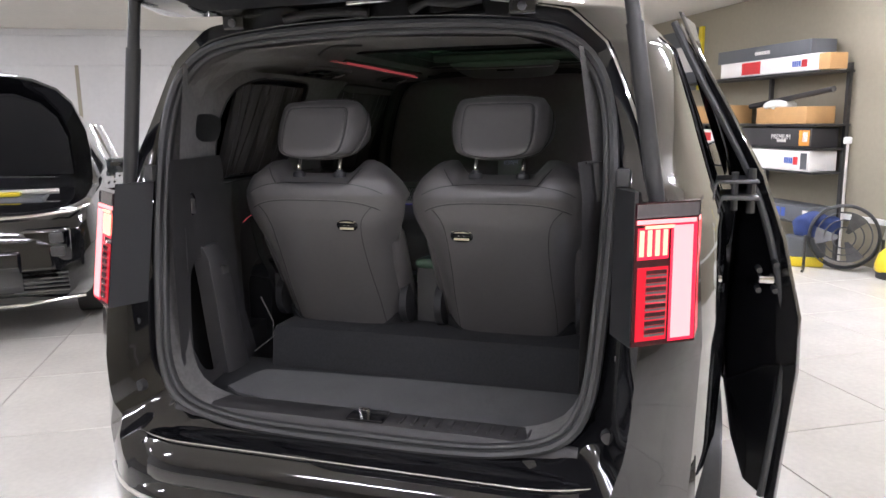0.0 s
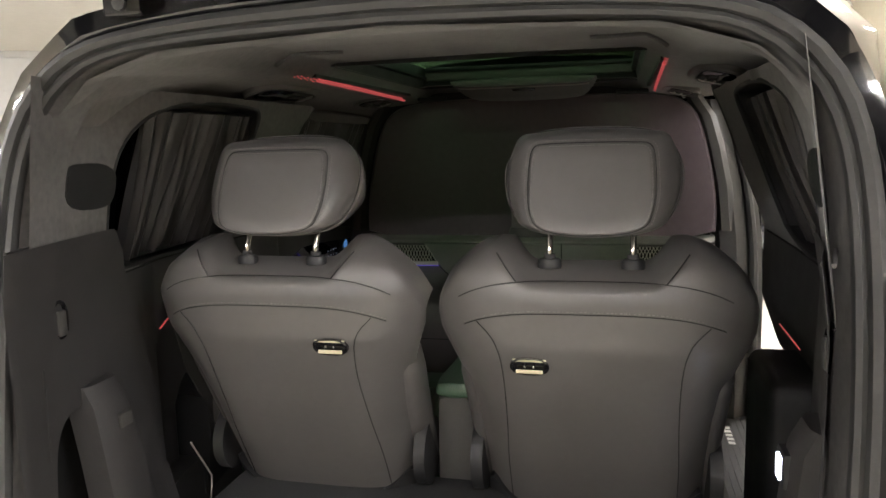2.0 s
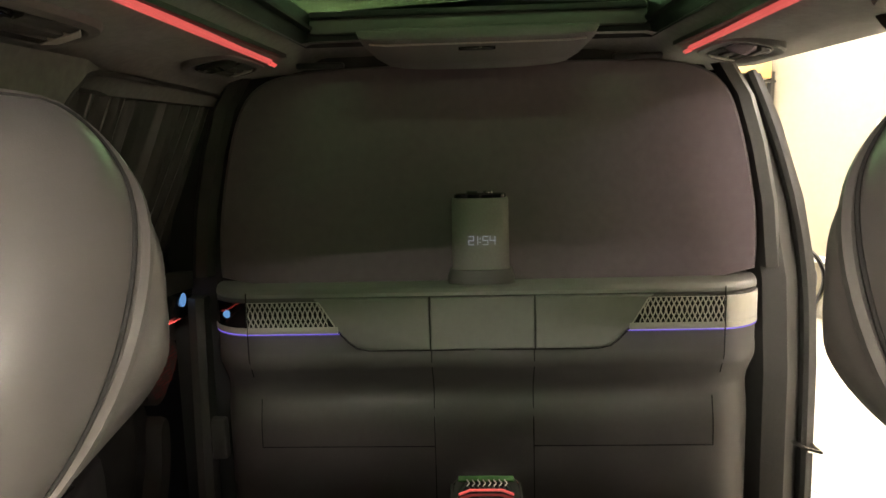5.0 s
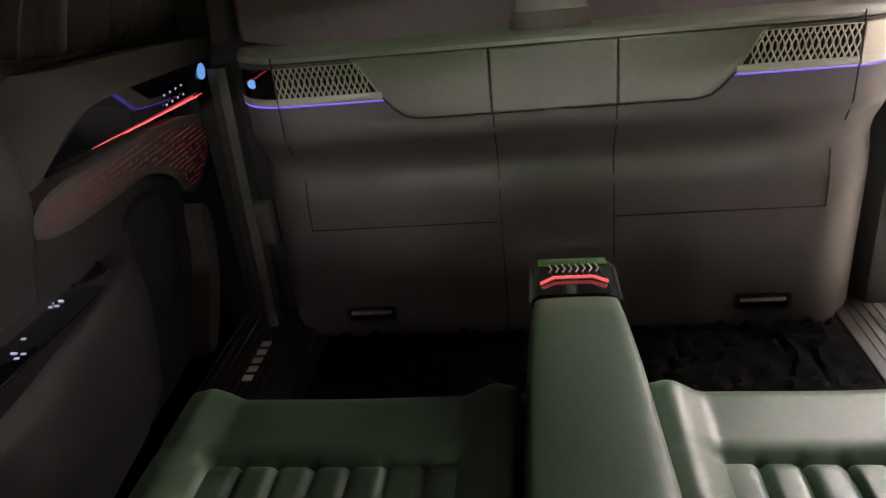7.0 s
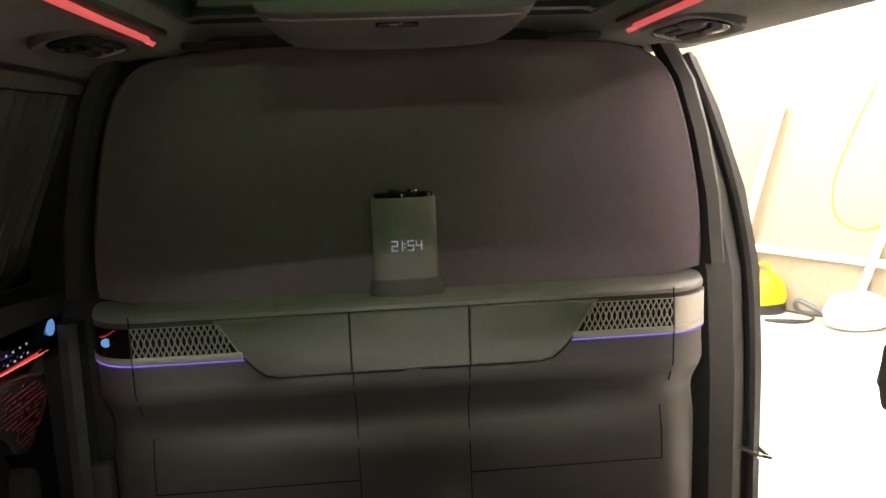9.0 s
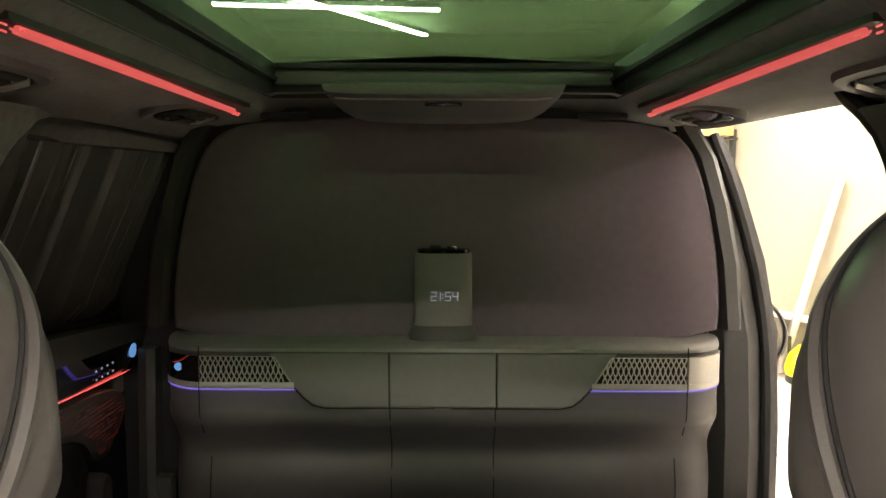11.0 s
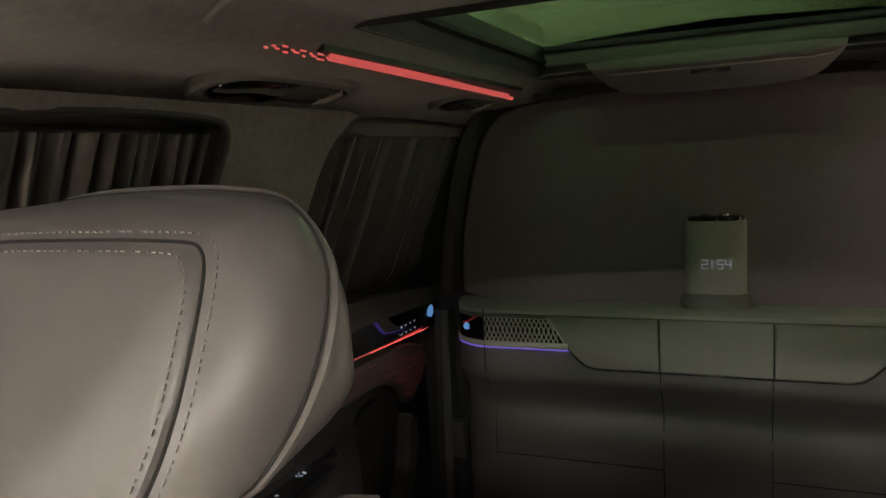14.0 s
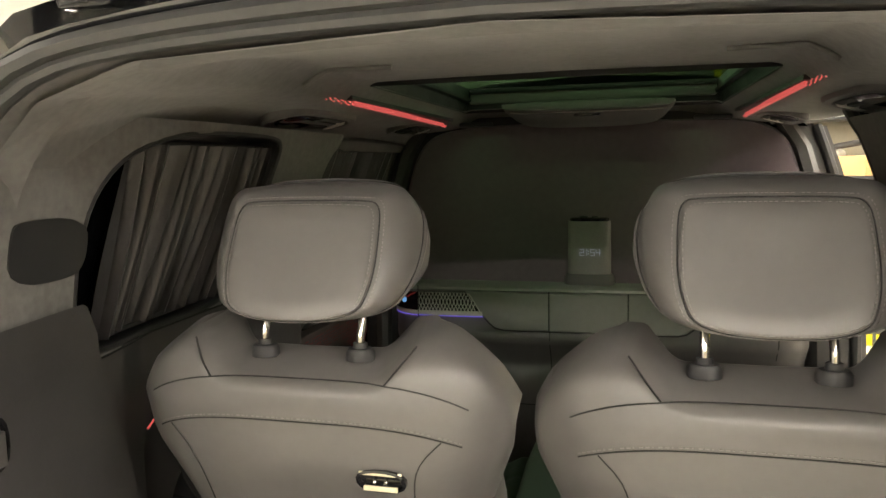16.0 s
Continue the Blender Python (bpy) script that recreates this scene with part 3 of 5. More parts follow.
WIN1 = chaikin([(1.655, 1.39), (1.71, 1.31), (1.88, 1.265), (2.28, 1.225), (2.72, 1.180), (2.73, 1.20), (2.67, 1.52), (2.63, 1.655), (2.18, 1.664), (1.79, 1.662), (1.685, 1.635), (1.65, 1.54)], 2)
WIN2 = chaikin([(.785, 1.32), (.84, 1.29), (1.38, 1.285), (1.385, 1.40), (1.375, 1.56), (1.385, 1.63), (1.34, 1.652), (1.04, 1.652), (.89, 1.625), (.81, 1.56), (.78, 1.46)], 2)
APER = chaikin([(2.16, .40), (2.16, .40), (2.14, .80), (2.06, 1.08), (1.83, 1.30), (1.68, 1.45), (1.65, 1.58), (1.66, 1.65), (1.74, 1.70), (1.82, 1.75), (3.1, 1.75), (3.1, .40), (3.1, .40)], 1)
BEHIND = [(.515, .41), (.515, 1.27), (.76, 1.27), (.90, .95), (.94, .41)]   # left open behind the cargo panels
part("left_side_trim", side_wall(-1, .52, 2.9, 1.284, 1.668, [WIN1, WIN2]), SUEDE, van, "charcoal suede side trim with window openings")
part("right_side_trim", side_wall(1, .52, 2.7, 1.284, 1.668, [WIN2, APER]), SUEDE, van, "charcoal suede side trim beside the door opening")
part("left_lower_trim", side_wall(-1, .52, 2.9, .42, 1.284, [WIN1, BEHIND]), CARGOTRIM, van, "dark moulded trim under the side windows")
part("right_lower_trim", side_wall(1, .52, 2.7, .42, 1.284, [APER]), CARGOTRIM, van, "dark moulded trim under the side window")
for s in (-1, 1):
    part("trim_joint", tube(bmesh.new(), [(s * (side_x(y, 1.284) - .001), y, 1.284) for y in (.55, .75, .95, 1.05, 1.3, 1.5, 1.64)], .0025), SEAM_AND_SHADE, van)
for s, win in ((-1, WIN1), (-1, WIN2), (1, WIN2)):
    part("window_frame", tube(bmesh.new(), [(s * (side_x(y, z) + .004), y, z) for y, z in win], .006, 8, True), TRIM, van)
    bm = bmesh.new()
    ring = [(s * (side_x(y, z) + .095), y, z) for y, z in win]
    prism(bm, ring, (s * .006, 0, 0))
    part("window_pane", bm, BLACKGLASS, van, "dark tinted window glass")
    bm = bmesh.new()
    loft(bm, [[(s * (side_x(y, z) + d), y, z) for y, z in win] for d in (0, .10)], True, False)
    part("window_reveal", bm, TRIM, van)
part("door_opening_seal", tube(bmesh.new(), [(side_x(y, z) + .012, y, z) for y, z in APER if y < 2.3 and z > .41], .014), RUBBER, van)
bm = bmesh.new()
loft(bm, [[(x + side_x(y, z), y, z) for y, z in APER if y < 2.16 and .41 < z < 1.735] for x in (0, .09, .17)], False, False)
part("door_jamb", bm, PAINT2, van)


def curtain(s, win, y0, y1, z0, z1, lean, waves, label):
    c = thing("window_curtain", (s * .80, (y0 + y1) / 2, z0), label, "curtain", "cabin curtains", move=REARWARD)
    bm = bmesh.new()
    rnd = random.Random(int(y0 * 100) + s)
    ph = [rnd.uniform(-.9, .9) for _ in range(40)]

    def at(u, v):
        t = (v - z0) / (z1 - z0)
        y = u + lean * (t - .5)
        k = (u - y0) / (y1 - y0) * waves
        a = .017 * math.sin(2 * math.pi * k + ph[int(k) % 40] * .8) + .005 * math.sin(2 * math.pi * k * 2.3 + ph[int(k) % 40])
        a *= .65 + .35 * math.sin(3 * t + ph[int(k + 7) % 40])
        return (s * (side_x(y, v) + .036 + a), y, v)
    n = int(waves * 9)
    rows = [[bm.verts.new(at(y0 + (y1 - y0) * i / n, z0 + (z1 - z0) * j / 14)) for i in range(n + 1)] for j in range(15)]
    for a, b in zip(rows, rows[1:]):
        for i in range(n):
            bm.faces.new((a[i], a[i + 1], b[i + 1], b[i]))
    ob = part("cloth", bm, CURTAIN, c)
    part("rail", tube(bmesh.new(), [(s * (side_x(y, z1) + .05), y, z1 + .004) for y in (y0 + lean / 2, (y0 + y1) / 2, y1 + lean / 2)], .006), TRIM, c)
    part("hem_band", tube(bmesh.new(), [(s * (side_x(y, z0) + .05), y, z0) for y in (y0 - lean / 2, y1 - lean / 2)], .005), TRIM, c)
    return c


curtain(-1, WIN1, 1.72, 2.66, 1.20, 1.628, .06, 19, "black pleated curtain drawn across the front cabin window")
curtain(-1, WIN2, .90, 1.375, 1.30, 1.628, .02, 13, "black pleated curtain drawn across the rear cabin window")
curtain(1, WIN2, .87, 1.375, 1.30, 1.628, .02, 13, "black pleated curtain drawn across the rear cabin window")

# headliner
def head_z(x, y):
    a = abs(x)
    z = lerp(a, [(0, 1.768), (.40, 1.764), (.435, 1.745), (.46, 1.722), (.49, 1.712), (.60, 1.698), (.64, 1.687), (.67, 1.668), (.70, 1.63)])
    front = max(0, min(1, (y - 2.44) / .16))
    z -= front * front * max(0, z - 1.70)
    if x > .60 and y > 1.70:
        z += (lerp(x, [(.60, 1.70), (.69, 1.705), (.80, 1.715)]) - z) * min(1, (y - 1.72) / .14)
    if y < 1.1:
        k = (1.1 - y) / .5
        z += (lerp(a, [(0, 1.722), (.40, 1.705), (.53, 1.665), (.60, 1.60), (.64, 1.50)]) - z) * min(1, k) ** 1.5
    return z


def head_x(u, y):
    x = u * lerp(y, [(.60, .60), (.9, .66), (1.05, .70), (3, .70)])
    if u > .8:
        x += .10 * (u - .8) / .2 * max(0, min(1, (y - 1.72) / .14))
    return x


SUN = [(-.41, 1.428), (.41, 1.428), (.41, 2.325), (-.41, 2.325)]
bm = bmesh.new()
sheet(bm, -1, 1, .60, 2.75, .02, lambda u, y: (head_x(u, y), y, head_z(head_x(u, y), y)), holes=[[(x / .70, y) for x, y in SUN]])
tagged(part("headliner", bm, SUEDE, van, "charcoal suede headliner round a roof window"), "")
roof = thing("roof_window", (0, 1.83, 1.8), "green tinted glass roof window in a dark frame", "window")
bm = bmesh.new()
rings = [[(-a, 1.432 - d, z), (a, 1.432 - d, z), (a, 2.39 + d, z), (-a, 2.39 + d, z)] for a, d, z in ((.412, .002, 1.755), (.405, -.004, 1.79), (.39, -.016, 1.792), (.388, -.018, 1.80), (.40, -.008, 1.802), (.40, -.008, 1.835), (.52, .10, 1.842))]
loft(bm, rings, True, False)
part("window_frame", bm, TRIM, roof, smooth=False)
bm = bbox(-.50, .50, 1.20, 2.48, 1.838, 1.843)
gl = part("pane", bm, ROOFGLASS, roof, smooth=False)
part("front_lip", bbox(-.395, .395, 2.366, 2.388, 1.783, 1.820, bevel=.006), CABLOW, roof)
part("blind_bar", bbox(-.39, .39, 2.350, 2.366, 1.818, 1.832, bevel=.004), TRIM, roof)

# red light rails
for s in (-1, 1):
    rail = thing("light_rail", (s * .46, 1.8, 1.71), "glowing red light strip along the headliner edge", "light", "red light rails")
    bm = bmesh.new()
    p, q = Vector((s * .452, 1.43, 1.7185)), Vector((s * .470, 2.29, 1.7105))
    loft(bm, [[c + Vector((s * dx, 0, dz)) for dx, dz in ((-.0030, .0020), (.0030, -.0020), (.0030, .006), (-.0030, .010))] for c in (p, q)])
    part("light_strip", bm, REDLED, rail, smooth=False)
    rnd = random.Random(5 + s)
    for base, way in ((p, -1), (q, 1)):
        for i in range(16):
            l = rnd.uniform(.006, .020) * (1 - .03 * i)
            yy = base.y + way * (-.010 + i * (.0105 if way < 0 else .0035))
            dx = (-.0034, .0012, -.0012, .0034)[i % 4] + rnd.uniform(-.0004, .0004)
            dx2 = s * (.452 + (yy - 1.43) * .021 + dx)
            zz = 1.7185 - (yy - 1.43) * .0093 - dx * .67
            part("light_dash", bbox(dx2 - .0007, dx2 + .0007, yy - l / 2, yy + l / 2, zz - .001, zz + .0015), REDLED, rail, smooth=False)
    part("rail_bed", bbox(s * .462 - .020, s * .462 + .020, 1.40, 2.32, 1.726, 1.735), TRIM, rail, smooth=False)

# air vents in the headliner
def pod(s, y0, y1, x, z, label):
    v = thing("air_vent", (s * x, (y0 + y1) / 2, z), label, "air vent", "headliner air vents")
    w = .060
    yy, hl = (y0 + y1) / 2, (y1 - y0) / 2

    def at(a, b, dz):
        return (s * (x + b * w), yy + a * hl, z + dz - .26 * b * w)

    def plate(outline, low, high):
        bm = bmesh.new()
        loft(bm, [[at(a, b, high) for a, b in outline], [at(a, b, low + .0015) for a, b in outline], [at(a * .995, b * .94, low) for a, b in outline]])
        return bm
    o = chaikin([(-1, .1), (-.86, -.75), (-.55, -1), (.62, -1), (.90, -.75), (1, -.1), (.84, .75), (.66, 1), (-.62, 1), (-.88, .8)], 2)
    bm = bmesh.new()
    loft(bm, [[at(a * k, b * m, dz) for a, b in o] for k, m, dz in ((1.0, 1.0, .012), (1.0, 1.0, -.001), (.975, .94, -.006), (.90, .70, -.006), (.88, .64, -.003), (.88, .64, .006))], True, False)
    part("bezel", bm, OVERHEAD, v)
    part("dark_well", plate(chaikin([(-.9, -.66), (.9, -.66), (.9, .66), (-.9, .66)], 2), .004, .008), SEAM_AND_SHADE, v)
    part("touch_pad", plate(chaikin([(-.86, 0), (-.74, -.60), (-.10, -.60), (-.02, -.2), (-.02, .3), (-.10, .60), (-.70, .60)], 2), -.0075, .004), BLACKGLASS, v)
    for b0, b1 in ((-.52, -.28), (-.12, .12), (.28, .52)):
        part("slat", plate([(.0, b0), (.66, b0), (.66, b1), (.0, b1)], -.004, .002), PILLAR, v, smooth=False)
    part("silver_end", plate([(.66, -.5), (.80, -.3), (.80, .3), (.66, .5)], -.006, .002), SATIN, v, smooth=False)
    return v


for s in (-1, 1):
    pod(s, 1.30, 1.68, .578, 1.690, "dark grey oval air vent in the headliner")
    pod(s, 2.06, 2.37, .55, 1.700, "small dark air vent in the headliner")
    h = thing("grab_handle", (s * .365, 1.18, 1.75), "folded dark grab handle on the headliner", "handle", "grab handles")
    part("bar", tube(bmesh.new(), [(s * x, y, head_z(x, y) - .004) for x, y in ((.285, 1.195), (.32, 1.190), (.365, 1.183), (.40, 1.177), (.425, 1.172), (.445, 1.168))], .0045, 10), OVERHEAD, h)
    m = thing("map_light", (s * .40, 2.46, 1.72), "slim dark courtesy light at the front of the headliner", "light", "courtesy lights")
    part("body", bbox(s * .395 - .06, s * .395 + .06, 2.455, 2.485, 1.712, 1.728, bevel=.006), TRIM, m)

# overhead display
d = thing("overhead_display", (0, 2.35, 1.7), "folded dark overhead screen unit under the headliner", "screen")
bm = bmesh.new()
rings = []
for y, w, z0, z1 in ((2.22, .245, 1.752, 1.768), (2.225, .262, 1.745, 1.772), (2.30, .268, 1.735, 1.775), (2.38, .25, 1.712, 1.77), (2.43, .225, 1.698, 1.76), (2.44, .21, 1.70, 1.75)):
    o = chaikin([(-w, (z0 + z1) / 2), (-w + .02, z0), (w - .02, z0), (w, (z0 + z1) / 2), (w, z1), (-w, z1)], 2)
    rings.append([(x, y, z) for x, z in o])
loft(bm, rings)
part("shell", bm, OVERHEAD, d)
part("edge_line", tube(bmesh.new(), [(-.240, 2.262, 1.7425), (-.20, 2.262, 1.7392), (0, 2.262, 1.7392), (.20, 2.262, 1.7392), (.240, 2.262, 1.7425)], .0024), SATIN, d)
part("camera_bar", bbox(-.042, .042, 2.296, 2.320, 1.728, 1.738, bevel=.002), BLACKGLASS, d)
part("lens", bbox(.005, .012, 2.293, 2.297, 1.730, 1.734), CHROME, d, smooth=False)

# ---- partition ----
bulk = thing("cabin_partition", (0, 2.55, .42), "dark suede partition wall closing the cabin from the front seats", "partition", move=AHEAD)
fab = [(-.70, 1.13), (.71, 1.13), (.722, 1.25), (.70, 1.42), (.655, 1.60), (.61, 1.672), (.52, 1.712), (.30, 1.72), (-.30, 1.72), (-.52, 1.705), (-.60, 1.66), (-.645, 1.57), (-.685, 1.40), (-.705, 1.25)]
bm = bmesh.new()
o = chaikin(fab, 2)
rings = []
for k, y in ((1.0, 2.56), (1.0, 2.512), (.985, 2.500), (.90, 2.497), (.5, 2.496), (.1, 2.496)):
    rings.append([(x * k, y, 1.40 + (z - 1.40) * k) for x, z in o])
loft(bm, rings)
part("partition_wall", bm, SUEDE2, bulk, "dark suede partition wall behind the cabinet")
bm = bbox(-.86, 0, 2.545, 2.60, .36, 1.80)
prism(bm, [(0, 2.545, .36), (.70, 2.545, .36), (.70, 2.545, 1.25), (.68, 2.545, 1.42), (.64, 2.545, 1.60), (.58, 2.545, 1.70), (0, 2.545, 1.80)], (0, .055, 0))
part("bulkhead", bm, TRIM, bulk, smooth=False)
# pillar trims at both ends of the partition
for s in (-1, 1):
    bm = bmesh.new()
    line = [(1.18, .735, 2.50), (1.35, .720, 2.505), (1.5, .69, 2.51), (1.62, .655, 2.515), (1.70, .60, 2.50)]
    loft(bm, [[(s * (x - .012), y + .02, z), (s * x, y - .012, z), (s * (x + .03), y - .012, z), (s * (x + .055), y + .03, z)] for z, x, y in line])
    part("pillar_trim", bm, PILLAR, bulk)
bm = bmesh.new()
line = [(.40, .80, 2.48), (.9, .80, 2.49), (1.15, .79, 2.50), (1.35, .77, 2.55), (1.55, .735, 2.63), (1.69, .70, 2.70)]
loft(bm, [[(x - .08, y + .04, z), (x - .06, y, z), (x, y - .005, z), (x + .05, y + .04, z), (x + .10, y + .05, z), (x + .10, y + .12, z), (x - .08, y + .12, z)] for z, x, y in line])
part("front_door_pillar", bm, PILLAR, bulk, "grey trimmed pillar at the front of the door opening")
part("pillar_seal", tube(bmesh.new(), chaikin([(x + .065, y + .03, z) for z, x, y in line], 2, False), .017), RUBBER, bulk)
part("door_striker", tube(bmesh.new(), [(.83, 2.50, .70), (.845, 2.44, .70), (.875, 2.44, .695), (.88, 2.50, .69)], .006), CHROME, bulk)

cab = thing("partition_cabinet", (0, 2.45, .42), "grey-green leather cabinet built across the partition", "cabinet", move=AHEAD)
W = .600


def cab_y(x):
    """the front runs straight and turns forward at both ends"""
    a = abs(x)
    return 2.385 if a < .575 else 2.385 + (1 - math.sqrt(max(0, 1 - ((a - .575) / .14) ** 2))) * .13


XS = [-.712, -.705, -.69, -.67, -.64, -.61, -.575] + [(-.55 + 1.1 * i / 30) for i in range(31)] + [.575, .61, .64, .67, .69, .705, .712]


def cab_strip(sec, x0=-.712, x1=.712):
    """sec: (back, z) pairs, back is the distance behind the front face"""
    xs = [x0] + [x for x in XS if x0 + .002 < x < x1 - .002] + [x1]
    return loft(bmesh.new(), [[(x, cab_y(x) + b, z) for b, z in sec] for x in xs])


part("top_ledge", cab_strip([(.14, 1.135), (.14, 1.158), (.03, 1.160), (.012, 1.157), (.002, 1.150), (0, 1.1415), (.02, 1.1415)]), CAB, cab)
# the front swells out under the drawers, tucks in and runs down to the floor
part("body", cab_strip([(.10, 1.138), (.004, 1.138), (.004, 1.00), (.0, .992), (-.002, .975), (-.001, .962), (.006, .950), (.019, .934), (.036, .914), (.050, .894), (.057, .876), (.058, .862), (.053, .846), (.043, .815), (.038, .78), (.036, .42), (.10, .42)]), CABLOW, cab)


def panel(name, pts, y, depth, material, label=""):
    """a raised panel on the cabinet's front with a softened edge"""
    o = pts
    cx = sum(p[0] for p in o) / len(o)
    cz = sum(p[1] for p in o) / len(o)

    def inset(d):
        return [(x + (cx - x) / max(abs(cx - x), 1e-6) * min(d, abs(cx - x) * .5), z + (cz - z) / max(abs(cz - z), 1e-6) * min(d, abs(cz - z) * .5)) for x, z in o]
    rings = [[(x, y + depth, z) for x, z in o], [(x, y + .003, z) for x, z in o], [(x, y, z) for x, z in inset(.003)]]
    return part(name, loft(bmesh.new(), rings), material, cab, label)


G = .0013
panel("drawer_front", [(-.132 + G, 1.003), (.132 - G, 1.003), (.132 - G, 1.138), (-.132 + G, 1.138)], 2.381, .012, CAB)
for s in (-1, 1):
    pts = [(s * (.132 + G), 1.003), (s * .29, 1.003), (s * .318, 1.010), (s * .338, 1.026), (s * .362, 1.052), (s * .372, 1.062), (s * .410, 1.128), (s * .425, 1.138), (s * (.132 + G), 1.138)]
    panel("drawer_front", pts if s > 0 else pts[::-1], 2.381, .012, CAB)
    # seam round the drawer's curved end
    part("drawer_seam", tube(bmesh.new(), [(x, 2.3822, z) for x, z in [(s * .02, 1.0015), (s * .29, 1.0015), (s * .32, 1.008), (s * .341, 1.024), (s * .366, 1.052)]], .0016), SEAM_AND_SHADE, cab)
    part("drawer_seam", tube(bmesh.new(), [(s * .132, 2.3822, 1.0), (s * .132, 2.3822, 1.14)], .0016), SEAM_AND_SHADE, cab)
    part("panel_seam", tube(bmesh.new(), [(s * .130, 2.385, 1.0), (s * .130, 2.383, .975), (s * .130, 2.391, .950), (s * .130, 2.421, .914), (s * .130, 2.442, .876), (s * .130, 2.438, .846), (s * .130, 2.424, .79), (s * .130, 2.421, .43)], .0016), SEAM_AND_SHADE, cab)
    part("panel_seam", tube(bmesh.new(), [(s * .130, 2.421, .727), (s * .592, 2.421, .727)], .0016), SEAM_AND_SHADE, cab)
    part("panel_seam", tube(bmesh.new(), [(s * .592, 2.441, .855), (s * .592, 2.424, .79), (s * .592, 2.421, .727)], .0016), SEAM_AND_SHADE, cab)
    # speaker grille with its lattice, silver strip and violet line
    grille = part("grille", prism(bmesh.new(), [(s * .372, 2.380, 1.066), (s * .598, 2.380, 1.066), (s * .598, 2.380, 1.131), (s * .412, 2.380, 1.131)], (0, .004, 0)), SATIN, cab, "silver lattice speaker grille", smooth=False)
    bm = bmesh.new()
    nx = 16
    for i in range(nx):
        xa = .392 + i * .0128
        for k in (-1, 1):
            zs = [1.067 + .0635 * j / 8 for j in range(9)]
            pts = [(s * min(.598, max(xa + k * .0058 * math.cos(math.pi * j / 4) + .004, .372 + (z - 1.066) * .62)), 2.3775, z) for j, z in enumerate(zs)]
            tube(bm, pts, .0017, 5)
    part("lattice", bm, SATIN, grille, smooth=True)
    part("grille_back", prism(bmesh.new(), [(s * .376, 2.3792, 1.067), (s * .597, 2.3792, 1.067), (s * .597, 2.3792, 1.130), (s * .414, 2.3792, 1.130)], (0, .0006, 0)), SEAM_AND_SHADE, grille, smooth=False)
    xs = [.366, .45, .53, .598]
    part("silver_strip", loft(bmesh.new(), [[(s * x, cab_y(x) - .008, 1.050), (s * x, cab_y(x) - .010, 1.055), (s * x, cab_y(x) - .007, 1.066), (s * x, cab_y(x), 1.066), (s * x, cab_y(x), 1.050)] for x in xs]), SATIN, cab)
    part("violet_line", loft(bmesh.new(), [[(s * x, cab_y(x) - .007, 1.0462), (s * x, cab_y(x) - .007, 1.0484), (s * x, cab_y(x), 1.0484), (s * x, cab_y(x), 1.0462)] for x in [.362, .45, .53, .598]]), VIOLET, cab, smooth=False)
    xs = [.602, .63, .655, .675, .69, .70, .708]
    part("corner_lens", loft(bmesh.new(), [[(s * x, cab_y(x) - .008, 1.066), (s * x, cab_y(x) - .008, 1.131), (s * x, cab_y(x), 1.131), (s * x, cab_y(x), 1.066)] for x in xs]), SATIN if s > 0 else BLACKGLASS, cab)
    part("corner_strip", loft(bmesh.new(), [[(s * x, cab_y(x) - .010, 1.051), (s * x, cab_y(x) - .010, 1.066), (s * x, cab_y(x), 1.066), (s * x, cab_y(x), 1.051)] for x in xs]), SATIN, cab)
    part("violet_line", loft(bmesh.new(), [[(s * x, cab_y(x) - .009, 1.0462), (s * x, cab_y(x) - .009, 1.0484), (s * x, cab_y(x), 1.0484), (s * x, cab_y(x), 1.0462)] for x in xs]), VIOLET, cab, smooth=False)
    part("end_seam", tube(bmesh.new(), [(s * .600, 2.386, 1.155), (s * .600, 2.382, 1.05), (s * .601, 2.384, .98), (s * .597, 2.40, .93)], .0016), SEAM_AND_SHADE, cab)
    # pull handle
    hx = s * .478
    hd = part("pull_handle", loft(bmesh.new(), [[(hx + a * w, 2.421 - dy, .485 + b * h) for a, b in chaikin([(-1, -.75), (-.92, -1), (.92, -1), (1, -.75), (1, .75), (.92, 1), (-.92, 1), (-1, .75)], 1)] for w, h, dy in ((.066, .021, 0), (.066, .021, .006), (.058, .014, .006), (.056, .012, .0))]), STEEL, cab, "dark metal recessed pull handle")
    part("handle_bar", bbox(hx - .052, hx + .052, 2.412, 2.418, .488, .496), SATIN, hd, smooth=False)
part("corner_dial", tube(bmesh.new(), [(-.655, cab_y(.655) - .010, 1.10), (-.655, cab_y(.655) - .012, 1.10)], .010, 16), BLUEDIAL, cab)

# air purifier with a lit clock
pu = thing("air_purifier", (0, 2.46, 1.16), "grey air purifier with lit clock standing on the cabinet", "air purifier", move=AHEAD)
bm = bmesh.new()
sq = lambda w, d, z: [(x * w, 2.462 + y * d, z) for x, y in chaikin([(-1, -1), (1, -1), (1, 1), (-1, 1)], 3)]
loft(bm, [sq(.084, .040, 1.160), sq(.084, .040, 1.172), sq(.077, .036, 1.196), sq(.0735, .034, 1.200), sq(.0725, .033, 1.374), sq(.071, .032, 1.380)])
part("body", bm, PURIFIER, pu)
part("base", loft(bmesh.new(), [sq(.086, .042, 1.1600), sq(.086, .042, 1.174), sq(.079, .038, 1.197), sq(.0735, .034, 1.198)]), CABLOW, pu)
part("top_cap", loft(bmesh.new(), [sq(.066, .028, 1.380), sq(.066, .028, 1.389), sq(.060, .024, 1.392)]), BLACKGLASS, pu)
for dx, m in ((-.02, TRIM), (.022, CHROME)):
    part("knob", tube(bmesh.new(), [(dx, 2.462, 1.391), (dx, 2.462, 1.397)], .014, 20), m, pu)


